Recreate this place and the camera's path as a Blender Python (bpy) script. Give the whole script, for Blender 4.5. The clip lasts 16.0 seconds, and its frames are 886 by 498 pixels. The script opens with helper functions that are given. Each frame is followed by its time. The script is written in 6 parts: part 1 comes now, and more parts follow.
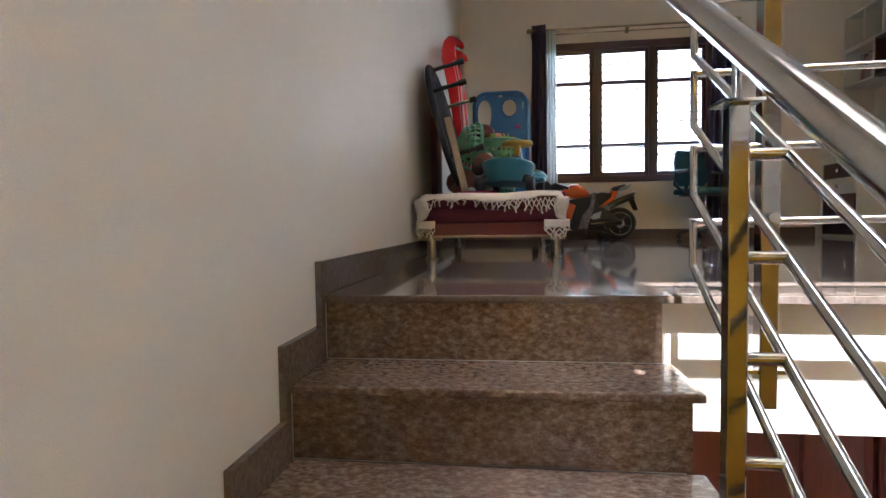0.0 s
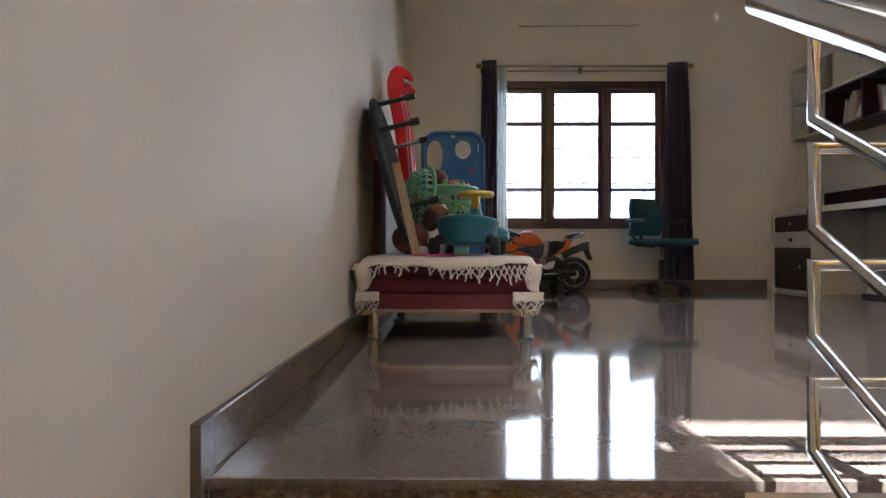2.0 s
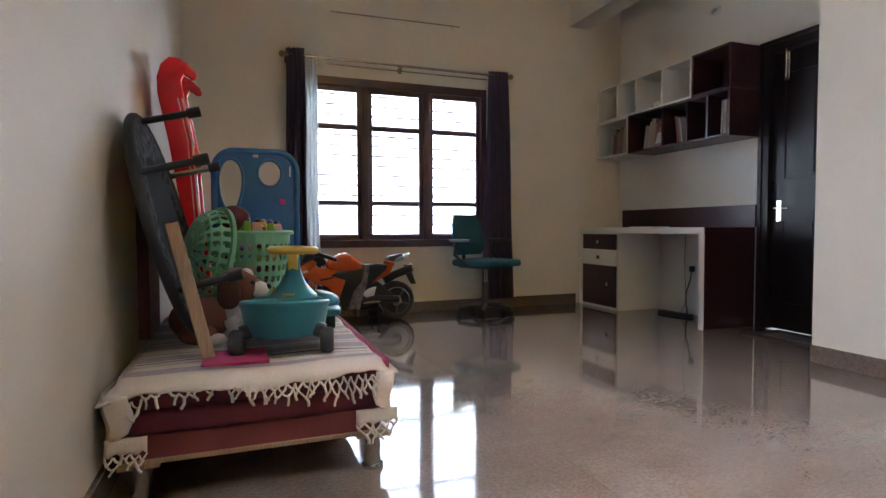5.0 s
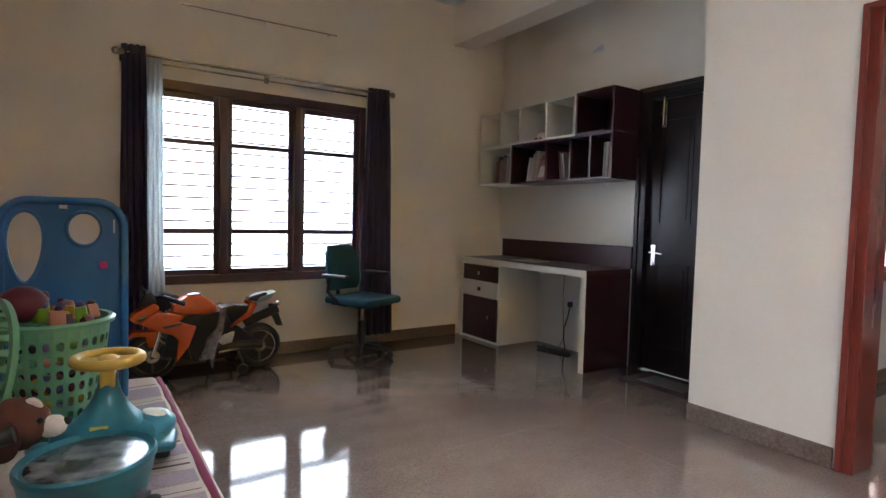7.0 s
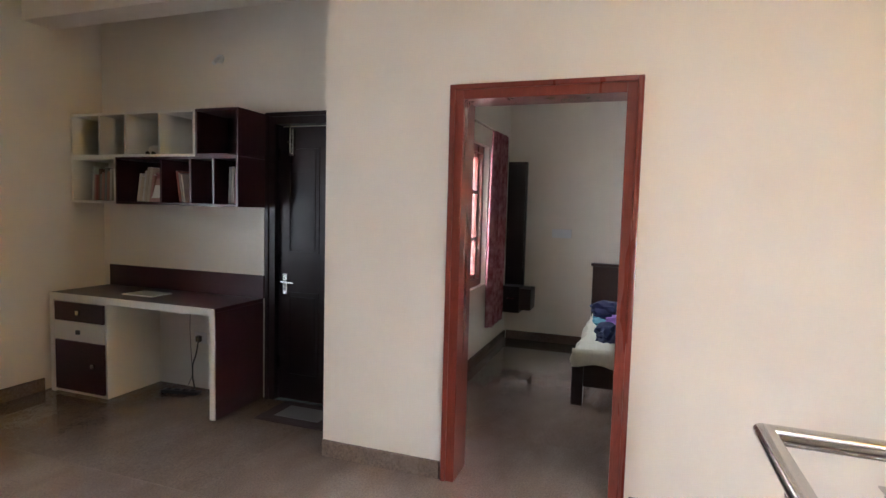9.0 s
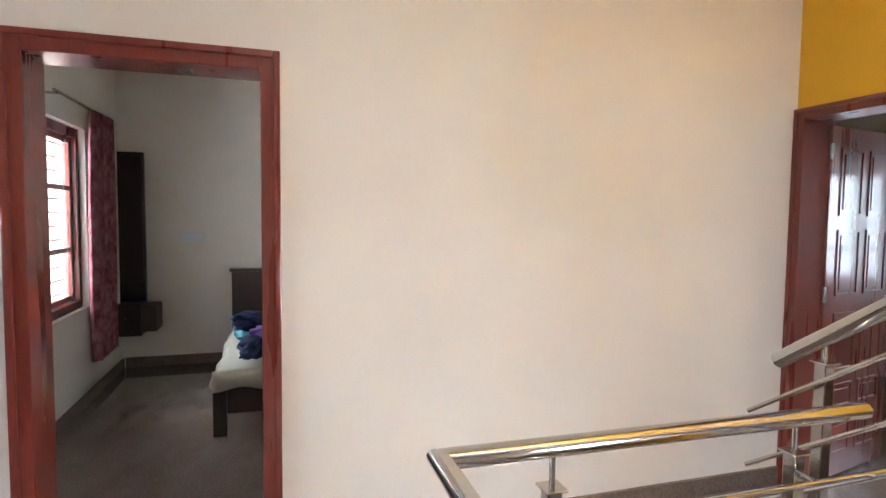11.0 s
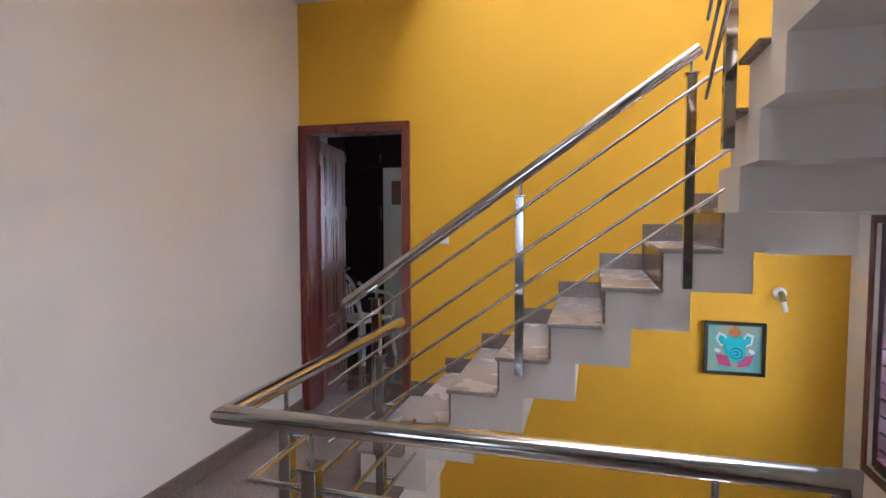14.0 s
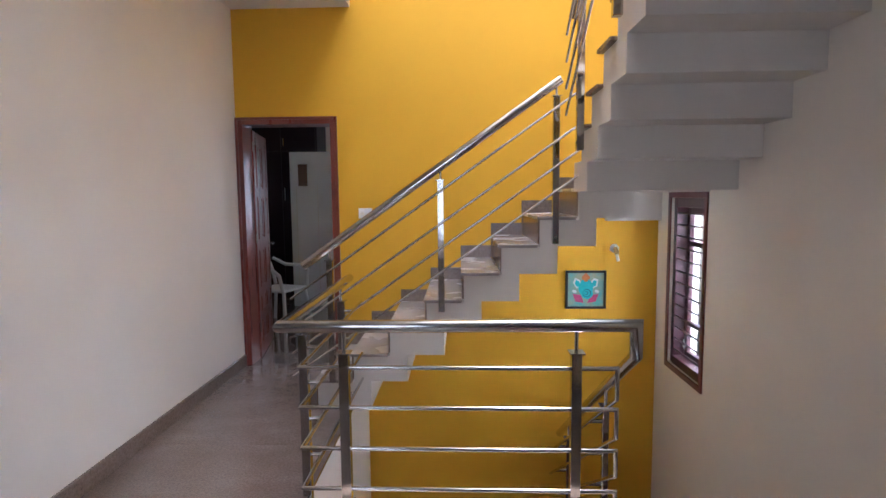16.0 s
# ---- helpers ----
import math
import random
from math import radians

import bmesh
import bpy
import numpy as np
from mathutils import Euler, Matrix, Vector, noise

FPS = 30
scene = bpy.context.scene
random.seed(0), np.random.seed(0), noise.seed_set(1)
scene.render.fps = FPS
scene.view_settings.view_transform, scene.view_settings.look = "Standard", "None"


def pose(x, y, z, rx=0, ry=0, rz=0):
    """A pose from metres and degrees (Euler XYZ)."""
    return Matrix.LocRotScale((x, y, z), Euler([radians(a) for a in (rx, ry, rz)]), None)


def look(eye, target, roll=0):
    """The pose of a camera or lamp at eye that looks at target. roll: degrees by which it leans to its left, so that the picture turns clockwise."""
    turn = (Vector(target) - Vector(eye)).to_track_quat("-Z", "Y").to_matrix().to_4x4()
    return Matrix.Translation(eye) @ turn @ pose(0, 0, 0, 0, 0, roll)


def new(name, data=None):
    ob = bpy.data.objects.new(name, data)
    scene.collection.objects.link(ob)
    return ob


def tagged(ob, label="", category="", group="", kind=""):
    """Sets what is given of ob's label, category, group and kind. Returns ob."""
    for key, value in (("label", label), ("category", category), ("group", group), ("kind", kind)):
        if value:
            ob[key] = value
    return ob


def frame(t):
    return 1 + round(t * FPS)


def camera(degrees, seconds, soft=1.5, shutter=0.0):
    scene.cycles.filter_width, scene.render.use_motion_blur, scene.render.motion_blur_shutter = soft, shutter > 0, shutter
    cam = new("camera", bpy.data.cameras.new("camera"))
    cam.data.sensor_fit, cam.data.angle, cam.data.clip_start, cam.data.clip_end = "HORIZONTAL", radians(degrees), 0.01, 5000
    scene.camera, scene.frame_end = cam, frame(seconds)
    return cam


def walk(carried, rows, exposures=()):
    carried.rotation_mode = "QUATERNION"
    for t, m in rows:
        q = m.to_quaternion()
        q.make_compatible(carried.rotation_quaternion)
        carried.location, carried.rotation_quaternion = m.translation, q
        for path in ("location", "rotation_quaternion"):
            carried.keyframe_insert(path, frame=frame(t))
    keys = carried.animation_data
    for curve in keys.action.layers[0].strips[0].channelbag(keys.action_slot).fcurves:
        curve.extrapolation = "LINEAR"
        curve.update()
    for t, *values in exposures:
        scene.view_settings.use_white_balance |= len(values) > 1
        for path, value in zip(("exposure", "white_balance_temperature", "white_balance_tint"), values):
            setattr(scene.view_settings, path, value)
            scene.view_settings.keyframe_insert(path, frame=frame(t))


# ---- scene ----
cam = camera(77.8, 16.0)
PATH = [
    (0, (1.39, 1.019, 0.207), (1.136, 3.0, 0.11), -0.9),
    (0.5, (1.383, 1.094, 0.215), (1.224, 3.087, 0.164), -1.2),
    (1, (1.351, 1.266, 0.261), (1.219, 3.261, 0.262), -0.8),
    (1.5, (1.308, 1.402, 0.266), (1.248, 3.4, 0.332), -0.5),
    (2, (1.265, 1.59, 0.4), (1.25, 3.59, 0.402), 0.1),
    (2.5, (1.258, 1.69, 0.452), (1.342, 3.688, 0.437), 0.7),
    (3, (1.253, 1.823, 0.551), (1.399, 3.817, 0.53), 0.0),
    (3.5, (1.255, 1.933, 0.612), (1.474, 3.92, 0.576), -0.8),
    (4, (1.213, 2.096, 0.685), (1.561, 4.065, 0.643), 0.5),
    (4.5, (1.207, 2.166, 0.771), (1.754, 4.088, 0.682), 0.1),
    (4.7, (1.21, 2.22, 0.775), (1.823, 4.122, 0.691), -0.1),
    (6.8, (1.295, 2.653, 1.134), (2.359, 4.343, 1.014), 1.5),
    (7, (1.348, 2.695, 1.152), (2.456, 4.356, 1.042), 1.4),
    (7.5, (1.448, 2.765, 1.229), (2.699, 4.321, 1.108), 1.2),
    (8, (1.511, 2.779, 1.246), (2.996, 4.115, 1.147), 0.8),
    (8.3, (1.503, 2.81, 1.299), (3.11, 3.997, 1.209), 1.2),
    (8.5, (1.547, 2.818, 1.363), (3.231, 3.891, 1.254), 1.2),
    (9, (1.53, 2.8, 1.512), (3.411, 3.466, 1.368), 1.5),
    (9.5, (1.663, 2.756, 1.508), (3.628, 3.119, 1.428), 1.0),
    (9.7, (1.734, 2.752, 1.517), (3.724, 2.948, 1.446), 0.0),
    (11.8, (2.062, 2.884, 1.515), (3.843, 1.983, 1.395), 0.8),
    (12, (2.102, 2.901, 1.512), (3.838, 1.913, 1.401), 0.1),
    (12.5, (2.259, 3.047, 1.494), (3.786, 1.758, 1.41), 0.7),
    (13, (2.279, 3.275, 1.513), (3.486, 1.686, 1.383), 0.9),
    (13.5, (2.193, 3.425, 1.52), (3.124, 1.657, 1.426), -0.4),
    (14, (2.262, 3.709, 1.458), (2.789, 1.784, 1.34), -0.1),
    (14.5, (2.314, 3.946, 1.453), (2.626, 1.975, 1.315), -0.5),
    (15, (2.374, 4.184, 1.435), (2.545, 2.195, 1.303), -1.0),
    (15.5, (2.377, 4.388, 1.432), (2.5, 2.397, 1.291), -1.3),
    (16, (2.475, 4.679, 1.454), (2.54, 2.689, 1.261), -0.6),
]
walk(cam, [(t, look(eye, aim, roll)) for t, eye, aim, roll in PATH],
     exposures=[(0.0, 3.2, 5250, 9), (3.5, 3.0, 5300, 10), (4.7, 3.15, 5350, 10), (7.0, 3.24, 5450, 10), (8.5, 3.25, 5700, 12),
                (9.5, 3.35, 5700, 9), (12.0, 3.34, 5450, 10), (13.0, 3.0, 5300, 14), (14.0, 2.54, 5220, 16), (16.0, 2.5, 5220, 16)])

# ---- world, sun, daylight ----
world = bpy.data.worlds.new("world")
scene.world = world
world.use_nodes = True
wn = world.node_tree
sky = wn.nodes.new("ShaderNodeTexSky")
sky.sky_type, sky.sun_disc = "NISHITA", False
sky.sun_elevation, sky.sun_rotation = radians(71), radians(180)
wn.links.new(sky.outputs[0], wn.nodes["Background"].inputs[0])
wn.nodes["Background"].inputs[1].default_value = 0.1
sun = new("sun", bpy.data.lights.new("sun", "SUN"))
sun.data.energy, sun.data.angle, sun.data.color = 5.0, radians(0.5), (1.0, 0.95, 0.86)
sun.matrix_world = look((0.1, -3.19, 9.48), (0, 0, 0))


# ---- materials ----
def mat(name, color, rough=0.5, metal=0.0, grain=0.0, scale=40.0, bump=0.0, bscale=None, color2=None, coat=0.0,
        stretch=(1, 1, 1), wear=0.0, spec=0.5):
    """A procedural surface: two scales of colour variation, fine relief, uneven gloss."""
    m = bpy.data.materials.new(name)
    m.use_nodes = True
    n, l = m.node_tree.nodes, m.node_tree.links
    b = n["Principled BSDF"]
    b.inputs["Metallic"].default_value = metal
    b.inputs["Coat Weight"].default_value = coat
    b.inputs["Coat Roughness"].default_value = 0.06
    b.inputs["Specular IOR Level"].default_value = spec
    tc = n.new("ShaderNodeTexCoord")
    mp = n.new("ShaderNodeMapping")
    mp.inputs["Scale"].default_value = stretch
    l.new(tc.outputs["Object"], mp.inputs[0])
    fine = n.new("ShaderNodeTexNoise")
    fine.inputs["Scale"].default_value = scale
    fine.inputs["Detail"].default_value = 5
    l.new(mp.outputs[0], fine.inputs["Vector"])
    broad = n.new("ShaderNodeTexNoise")
    broad.inputs["Scale"].default_value = 1.7
    broad.inputs["Detail"].default_value = 3
    l.new(mp.outputs[0], broad.inputs["Vector"])
    c2 = color2 or tuple(c * 0.7 for c in color)
    ramp = n.new("ShaderNodeMapRange")
    ramp.inputs["From Min"].default_value, ramp.inputs["From Max"].default_value = 0.35, 0.68
    ramp.inputs["To Max"].default_value = grain
    l.new(fine.outputs[0], ramp.inputs[0])
    mix = n.new("ShaderNodeMix")
    mix.data_type = "RGBA"
    mix.inputs["A"].default_value, mix.inputs["B"].default_value = (*color, 1), (*c2, 1)
    l.new(ramp.outputs[0], mix.inputs["Factor"])
    w = n.new("ShaderNodeMapRange")
    w.inputs["From Min"].default_value, w.inputs["From Max"].default_value = 0.4, 0.75
    w.inputs["To Max"].default_value = wear
    l.new(broad.outputs[0], w.inputs[0])
    mix2 = n.new("ShaderNodeMix")
    mix2.data_type = "RGBA"
    mix2.inputs["B"].default_value = (*[c * 0.72 for c in color], 1)
    l.new(mix.outputs["Result"], mix2.inputs["A"])
    l.new(w.outputs[0], mix2.inputs["Factor"])
    l.new(mix2.outputs["Result"], b.inputs["Base Color"])
    r = n.new("ShaderNodeMapRange")
    r.inputs["To Min"].default_value, r.inputs["To Max"].default_value = max(0.02, rough * 0.8), min(1, rough * 1.25)
    l.new(broad.outputs[0], r.inputs[0])
    l.new(r.outputs[0], b.inputs["Roughness"])
    if bump:
        bn = n.new("ShaderNodeBump")
        bn.inputs["Strength"].default_value, bn.inputs["Distance"].default_value = bump, 0.002
        bt = n.new("ShaderNodeTexNoise")
        bt.inputs["Scale"].default_value = bscale or scale * 2
        bt.inputs["Detail"].default_value = 4
        l.new(mp.outputs[0], bt.inputs["Vector"])
        l.new(bt.outputs[0], bn.inputs["Height"])
        l.new(bn.outputs[0], b.inputs["Normal"])
    return m


def granite(name, base, dark, light, rough, coat=0.0, stretch=(1, 1, 1), fine=60, vein=4, relief=0.04):
    """Polished speckled stone with drawn-out veins and flecks; each piece a little different."""
    m = bpy.data.materials.new(name)
    m.use_nodes = True
    n, l = m.node_tree.nodes, m.node_tree.links
    b = n["Principled BSDF"]
    tc, mp = n.new("ShaderNodeTexCoord"), n.new("ShaderNodeMapping")
    mp.inputs["Scale"].default_value = stretch
    l.new(tc.outputs["Object"], mp.inputs[0])
    info = n.new("ShaderNodeObjectInfo")
    off = n.new("ShaderNodeVectorMath")
    off.operation = "SCALE"
    off.inputs[0].default_value = (7.0, 3.0, 5.0)
    l.new(info.outputs["Random"], off.inputs["Scale"])
    add = n.new("ShaderNodeVectorMath")
    l.new(mp.outputs[0], add.inputs[0])
    l.new(off.outputs[0], add.inputs[1])
    f1 = n.new("ShaderNodeTexNoise")
    f1.inputs["Scale"].default_value, f1.inputs["Detail"].default_value = fine, 8
    f1.inputs["Roughness"].default_value = 0.7
    l.new(add.outputs[0], f1.inputs["Vector"])
    f2 = n.new("ShaderNodeTexNoise")
    f2.inputs["Scale"].default_value, f2.inputs["Detail"].default_value = vein, 6
    l.new(add.outputs[0], f2.inputs["Vector"])
    cr = n.new("ShaderNodeValToRGB")
    e = cr.color_ramp.elements
    e[0].position, e[0].color = 0.34, (*dark, 1)
    e[1].position, e[1].color = 0.70, (*light, 1)
    mid = e.new(0.5)
    mid.color = (*base, 1)
    l.new(f1.outputs[0], cr.inputs[0])
    mx = n.new("ShaderNodeMix")
    mx.data_type, mx.blend_type = "RGBA", "MULTIPLY"
    mr = n.new("ShaderNodeMapRange")
    mr.inputs["From Min"].default_value, mr.inputs["From Max"].default_value = 0.3, 0.7
    mr.inputs["To Min"].default_value, mr.inputs["To Max"].default_value = 0.0, 0.55
    l.new(f2.outputs[0], mr.inputs[0])
    l.new(mr.outputs[0], mx.inputs["Factor"])
    l.new(cr.outputs[0], mx.inputs["A"])
    mx.inputs["B"].default_value = (0.62, 0.55, 0.5, 1)
    l.new(mx.outputs["Result"], b.inputs["Base Color"])
    rr = n.new("ShaderNodeMapRange")
    rr.inputs["To Min"].default_value, rr.inputs["To Max"].default_value = rough * 0.7, rough * 1.5
    l.new(f2.outputs[0], rr.inputs[0])
    l.new(rr.outputs[0], b.inputs["Roughness"])
    b.inputs["Coat Weight"].default_value = coat
    b.inputs["Coat Roughness"].default_value = 0.03
    bn = n.new("ShaderNodeBump")
    bn.inputs["Strength"].default_value, bn.inputs["Distance"].default_value = relief, 0.002
    l.new(f2.outputs[0], bn.inputs["Height"])
    l.new(bn.outputs[0], b.inputs["Normal"])
    return m


def glow(name, color, strength, color2=None):
    """Daylit distance behind a window (or added fill), burnt out, with soft broad variation."""
    m = bpy.data.materials.new(name)
    m.use_nodes = True
    n, l = m.node_tree.nodes, m.node_tree.links
    n.remove(n["Principled BSDF"])
    em = n.new("ShaderNodeEmission")
    em.inputs[1].default_value = strength
    tc, mp = n.new("ShaderNodeTexCoord"), n.new("ShaderNodeMapping")
    mp.inputs["Scale"].default_value = (0.7, 0.7, 2.2)
    l.new(tc.outputs["Object"], mp.inputs[0])
    t = n.new("ShaderNodeTexNoise")
    t.inputs["Scale"].default_value = 2.0
    l.new(mp.outputs[0], t.inputs["Vector"])
    mr = n.new("ShaderNodeMapRange")
    mr.inputs["From Min"].default_value, mr.inputs["From Max"].default_value = 0.45, 0.65
    l.new(t.outputs[0], mr.inputs[0])
    mix = n.new("ShaderNodeMix")
    mix.data_type = "RGBA"
    mix.inputs["A"].default_value, mix.inputs["B"].default_value = (*color, 1), (*(color2 or color), 1)
    l.new(mr.outputs[0], mix.inputs["Factor"])
    l.new(mix.outputs["Result"], em.inputs[0])
    l.new(em.outputs[0], n["Material Output"].inputs[0])
    return m


def glass(name, rough=0.0, tint=(1, 1, 1)):
    m = bpy.data.materials.new(name)
    m.use_nodes = True
    b = m.node_tree.nodes["Principled BSDF"]
    b.inputs["Base Color"].default_value = (*tint, 1)
    b.inputs["Transmission Weight"].default_value = 1
    b.inputs["Roughness"].default_value = rough
    b.inputs["IOR"].default_value = 1.45
    return m


CREAM = mat("cream_paint", (0.78, 0.715, 0.62), 0.55, grain=0.16, scale=240, bump=0.4, bscale=300, color2=(0.73, 0.665, 0.57), wear=0.2)
# Wall cream made darker, so the stair soffits' shade sits in the colour.
SHADECREAM = mat("shade_darkened_cream", (0.66, 0.605, 0.535), 0.55, grain=0.1, scale=200, bump=0.2, bscale=350, wear=0.15)
YELLOW = mat("yellow_paint", (0.695, 0.375, 0.013), 0.6, grain=0.15, scale=220, bump=0.2, bscale=380, color2=(0.635, 0.328, 0.01), wear=0.1, spec=0.3)
CEIL = mat("ceiling_paint", (0.74, 0.69, 0.60), 0.7, grain=0.1, scale=150, bump=0.15, wear=0.1)
FLOORM = granite("polished_floor_granite", (0.17, 0.128, 0.102), (0.115, 0.084, 0.066), (0.225, 0.175, 0.143), 0.07, coat=0.28, stretch=(1, 1.7, 1), fine=75, relief=0.012)
STEPM = granite("step_granite", (0.195, 0.13, 0.094), (0.09, 0.057, 0.04), (0.38, 0.30, 0.235), 0.2, fine=62, stretch=(0.8, 1.25, 1.25))
# Step granite paled for the upper treads; sky light is put into its colour.
TREADM = granite("skylit_tread_granite", (0.32, 0.28, 0.255), (0.24, 0.205, 0.182), (0.41, 0.365, 0.335), 0.24, fine=95, stretch=(1, 1.2, 1.2), coat=0.1)
SKIRT = granite("skirting_granite", (0.185, 0.14, 0.11), (0.125, 0.092, 0.072), (0.25, 0.195, 0.158), 0.16)
STEEL = mat("polished_steel", (0.56, 0.545, 0.52), 0.13, metal=1.0, grain=0.4, scale=130, bump=0.12, bscale=160, color2=(0.44, 0.42, 0.395), wear=0.2)
STEEL.node_tree.nodes["Principled BSDF"].inputs["Coat Weight"].default_value = 0.4
STEEL.node_tree.nodes["Principled BSDF"].inputs["Coat Roughness"].default_value = 0.18
STEEL.node_tree.nodes["Principled BSDF"].inputs["Coat IOR"].default_value = 1.7
STEELPOST = mat("polished_steel_tube", (0.42, 0.40, 0.38), 0.1, metal=1.0, grain=0.3, scale=90, bump=0.22, bscale=9, color2=(0.34, 0.32, 0.30), stretch=(1, 1, 3), wear=0.3)
STEELDULL = mat("dull_steel", (0.5, 0.48, 0.45), 0.24, metal=1.0, grain=0.3, scale=60, wear=0.3)
DOORWOOD = mat("varnished_red_brown_wood", (0.185, 0.036, 0.024), 0.28, grain=0.65, scale=30, bump=0.1, color2=(0.11, 0.02, 0.013), stretch=(6, 6, 0.5), coat=0.35, wear=0.3)
WINWOOD = mat("dark_maroon_window_paint", (0.06, 0.018, 0.024), 0.3, grain=0.5, scale=30, bump=0.1, stretch=(5, 5, 1), coat=0.2, wear=0.2)
LAMINATE = mat("dark_maroon_laminate", (0.055, 0.015, 0.021), 0.32, grain=0.7, scale=34, bump=0.08, color2=(0.03, 0.009, 0.012), stretch=(1, 0.6, 7), coat=0.08, spec=0.35)
WHITELAM = mat("white_laminate", (0.74, 0.71, 0.64), 0.4, grain=0.1, scale=90, wear=0.1)
BLACKDOOR = mat("black_brown_door_veneer", (0.02, 0.009, 0.011), 0.36, grain=0.7, scale=26, bump=0.05, color2=(0.012, 0.006, 0.007), stretch=(5, 5, 0.5), coat=0.03, spec=0.3)
CURTAIN = mat("dark_plum_curtain_cloth", (0.10, 0.075, 0.125), 0.85, grain=0.5, scale=160, bump=0.4, bscale=500, color2=(0.07, 0.052, 0.09), wear=0.2)
SHEER = mat("white_sheer_cloth", (0.72, 0.74, 0.74), 0.8, grain=0.3, scale=160, bump=0.2, wear=0.1)
sn, sl = SHEER.node_tree.nodes, SHEER.node_tree.links
thin, half = sn.new("ShaderNodeBsdfTranslucent"), sn.new("ShaderNodeMixShader")
thin.inputs[0].default_value = (0.8, 0.83, 0.83, 1)
half.inputs[0].default_value = 0.45
sl.new(sn["Principled BSDF"].outputs[0], half.inputs[1])
sl.new(thin.outputs[0], half.inputs[2])
sl.new(half.outputs[0], sn["Material Output"].inputs[0])
cn, cl_ = CURTAIN.node_tree.nodes, CURTAIN.node_tree.links
thin, half = cn.new("ShaderNodeBsdfTranslucent"), cn.new("ShaderNodeMixShader")
thin.inputs[0].default_value = (0.12, 0.09, 0.17, 1)
half.inputs[0].default_value = 0.3
cl_.new(cn["Principled BSDF"].outputs[0], half.inputs[1])
cl_.new(thin.outputs[0], half.inputs[2])
cl_.new(half.outputs[0], cn["Material Output"].inputs[0])
STAIRWOOD = mat("maroon_stair_window_wood", (0.125, 0.02, 0.02), 0.3, grain=0.6, scale=30, bump=0.1, stretch=(5, 5, 1), coat=0.3, wear=0.2)
BLUE = mat("blue_plastic", (0.035, 0.15, 0.38), 0.38, grain=0.2, scale=120, bump=0.06, wear=0.25)
RED = mat("red_plastic", (0.62, 0.012, 0.018), 0.25, grain=0.15, scale=80, wear=0.15)
PINKWHITE = mat("pale_pink_highlight", (0.7, 0.45, 0.5), 0.3, grain=0.2)
GREEN = mat("mint_green_plastic", (0.19, 0.42, 0.24), 0.4, grain=0.2, scale=120, wear=0.2)
TEAL = mat("teal_plastic", (0.035, 0.165, 0.215), 0.3, grain=0.15, scale=90, wear=0.2)
YELP = mat("yellow_plastic", (0.62, 0.41, 0.06), 0.35, grain=0.15, scale=90, wear=0.2)
BLACKP = mat("black_plastic", (0.018, 0.018, 0.02), 0.4, grain=0.2, scale=120, wear=0.2)
RUBBER = mat("black_rubber", (0.02, 0.02, 0.021), 0.75, grain=0.3, scale=140, bump=0.3)
ORANGE = mat("orange_fairing_plastic", (0.62, 0.11, 0.02), 0.25, grain=0.15, scale=80, wear=0.15)
MAROON = mat("maroon_upholstery", (0.10, 0.009, 0.022), 0.8, grain=0.5, scale=200, bump=0.4, bscale=500, wear=0.3)
MAROONBOARD = mat("maroon_rexine_board", (0.13, 0.018, 0.02), 0.45, grain=0.3, scale=60, wear=0.2)
COVER = mat("cream_cotton_cover", (0.58, 0.50, 0.42), 0.9, grain=0.4, scale=220, bump=0.5, bscale=600, wear=0.2)
STRIPE = mat("dark_woven_stripe", (0.08, 0.06, 0.07), 0.9, grain=0.5, scale=150)
LIGHTWOOD = mat("bare_light_wood", (0.34, 0.23, 0.14), 0.6, grain=0.9, scale=24, bump=0.2, stretch=(6, 6, 0.6), wear=0.4)
FURB = mat("brown_plush", (0.13, 0.045, 0.025), 1.0, grain=0.6, scale=260, bump=1.0, bscale=420)
FURW = mat("white_plush", (0.66, 0.6, 0.54), 1.0, grain=0.4, scale=260, bump=1.0, bscale=420)
CHAIRCLOTH = mat("teal_blue_seat_cloth", (0.03, 0.105, 0.14), 0.85, grain=0.5, scale=220, bump=0.4)
WHITEP = mat("white_plastic", (0.75, 0.76, 0.76), 0.35, grain=0.1, scale=80, wear=0.1)
PAPER = mat("paper_white", (0.7, 0.68, 0.62), 0.6, grain=0.2)
BRASS = mat("aged_brass", (0.35, 0.26, 0.14), 0.35, metal=1.0, grain=0.3)
GLASSM = glass("clear_glass")
SKYGLOW = glow("bright_overexposed_distance", (1.0, 0.99, 0.97), 1.5, (0.88, 0.97, 1.0))
FILLGLOW_TOP = glow("upper_fill_glow", (1.0, 0.99, 0.98), 2.8)
FILLGLOW_SIDE = glow("side_fill_glow", (1.0, 0.99, 0.97), 0.2)
SKYGLOW5 = glow("bright_back_yard", (0.95, 0.98, 1.0), 1.7)
SKYGLOW2 = glow("bright_overexposed_yard", (1.0, 1.0, 0.98), 3.2)
SKYGLOW6 = glow("bright_stairside_yard", (1.0, 1.0, 0.98), 4.5)


# ---- mesh helpers ----
def part(name, bm, material, parent=None, label="", smooth=False):
    me = bpy.data.meshes.new(name)
    bmesh.ops.recalc_face_normals(bm, faces=bm.faces)
    if smooth:
        for f in bm.faces:
            f.smooth = True
    bm.to_mesh(me)
    bm.free()
    me.materials.append(material)
    if smooth:
        me.set_sharp_from_angle(angle=radians(40))
    ob = new(name, me)
    if parent:
        ob.parent = parent
        ob.matrix_parent_inverse = parent.matrix_world.inverted()
    if label:
        ob["label"] = label
    return ob


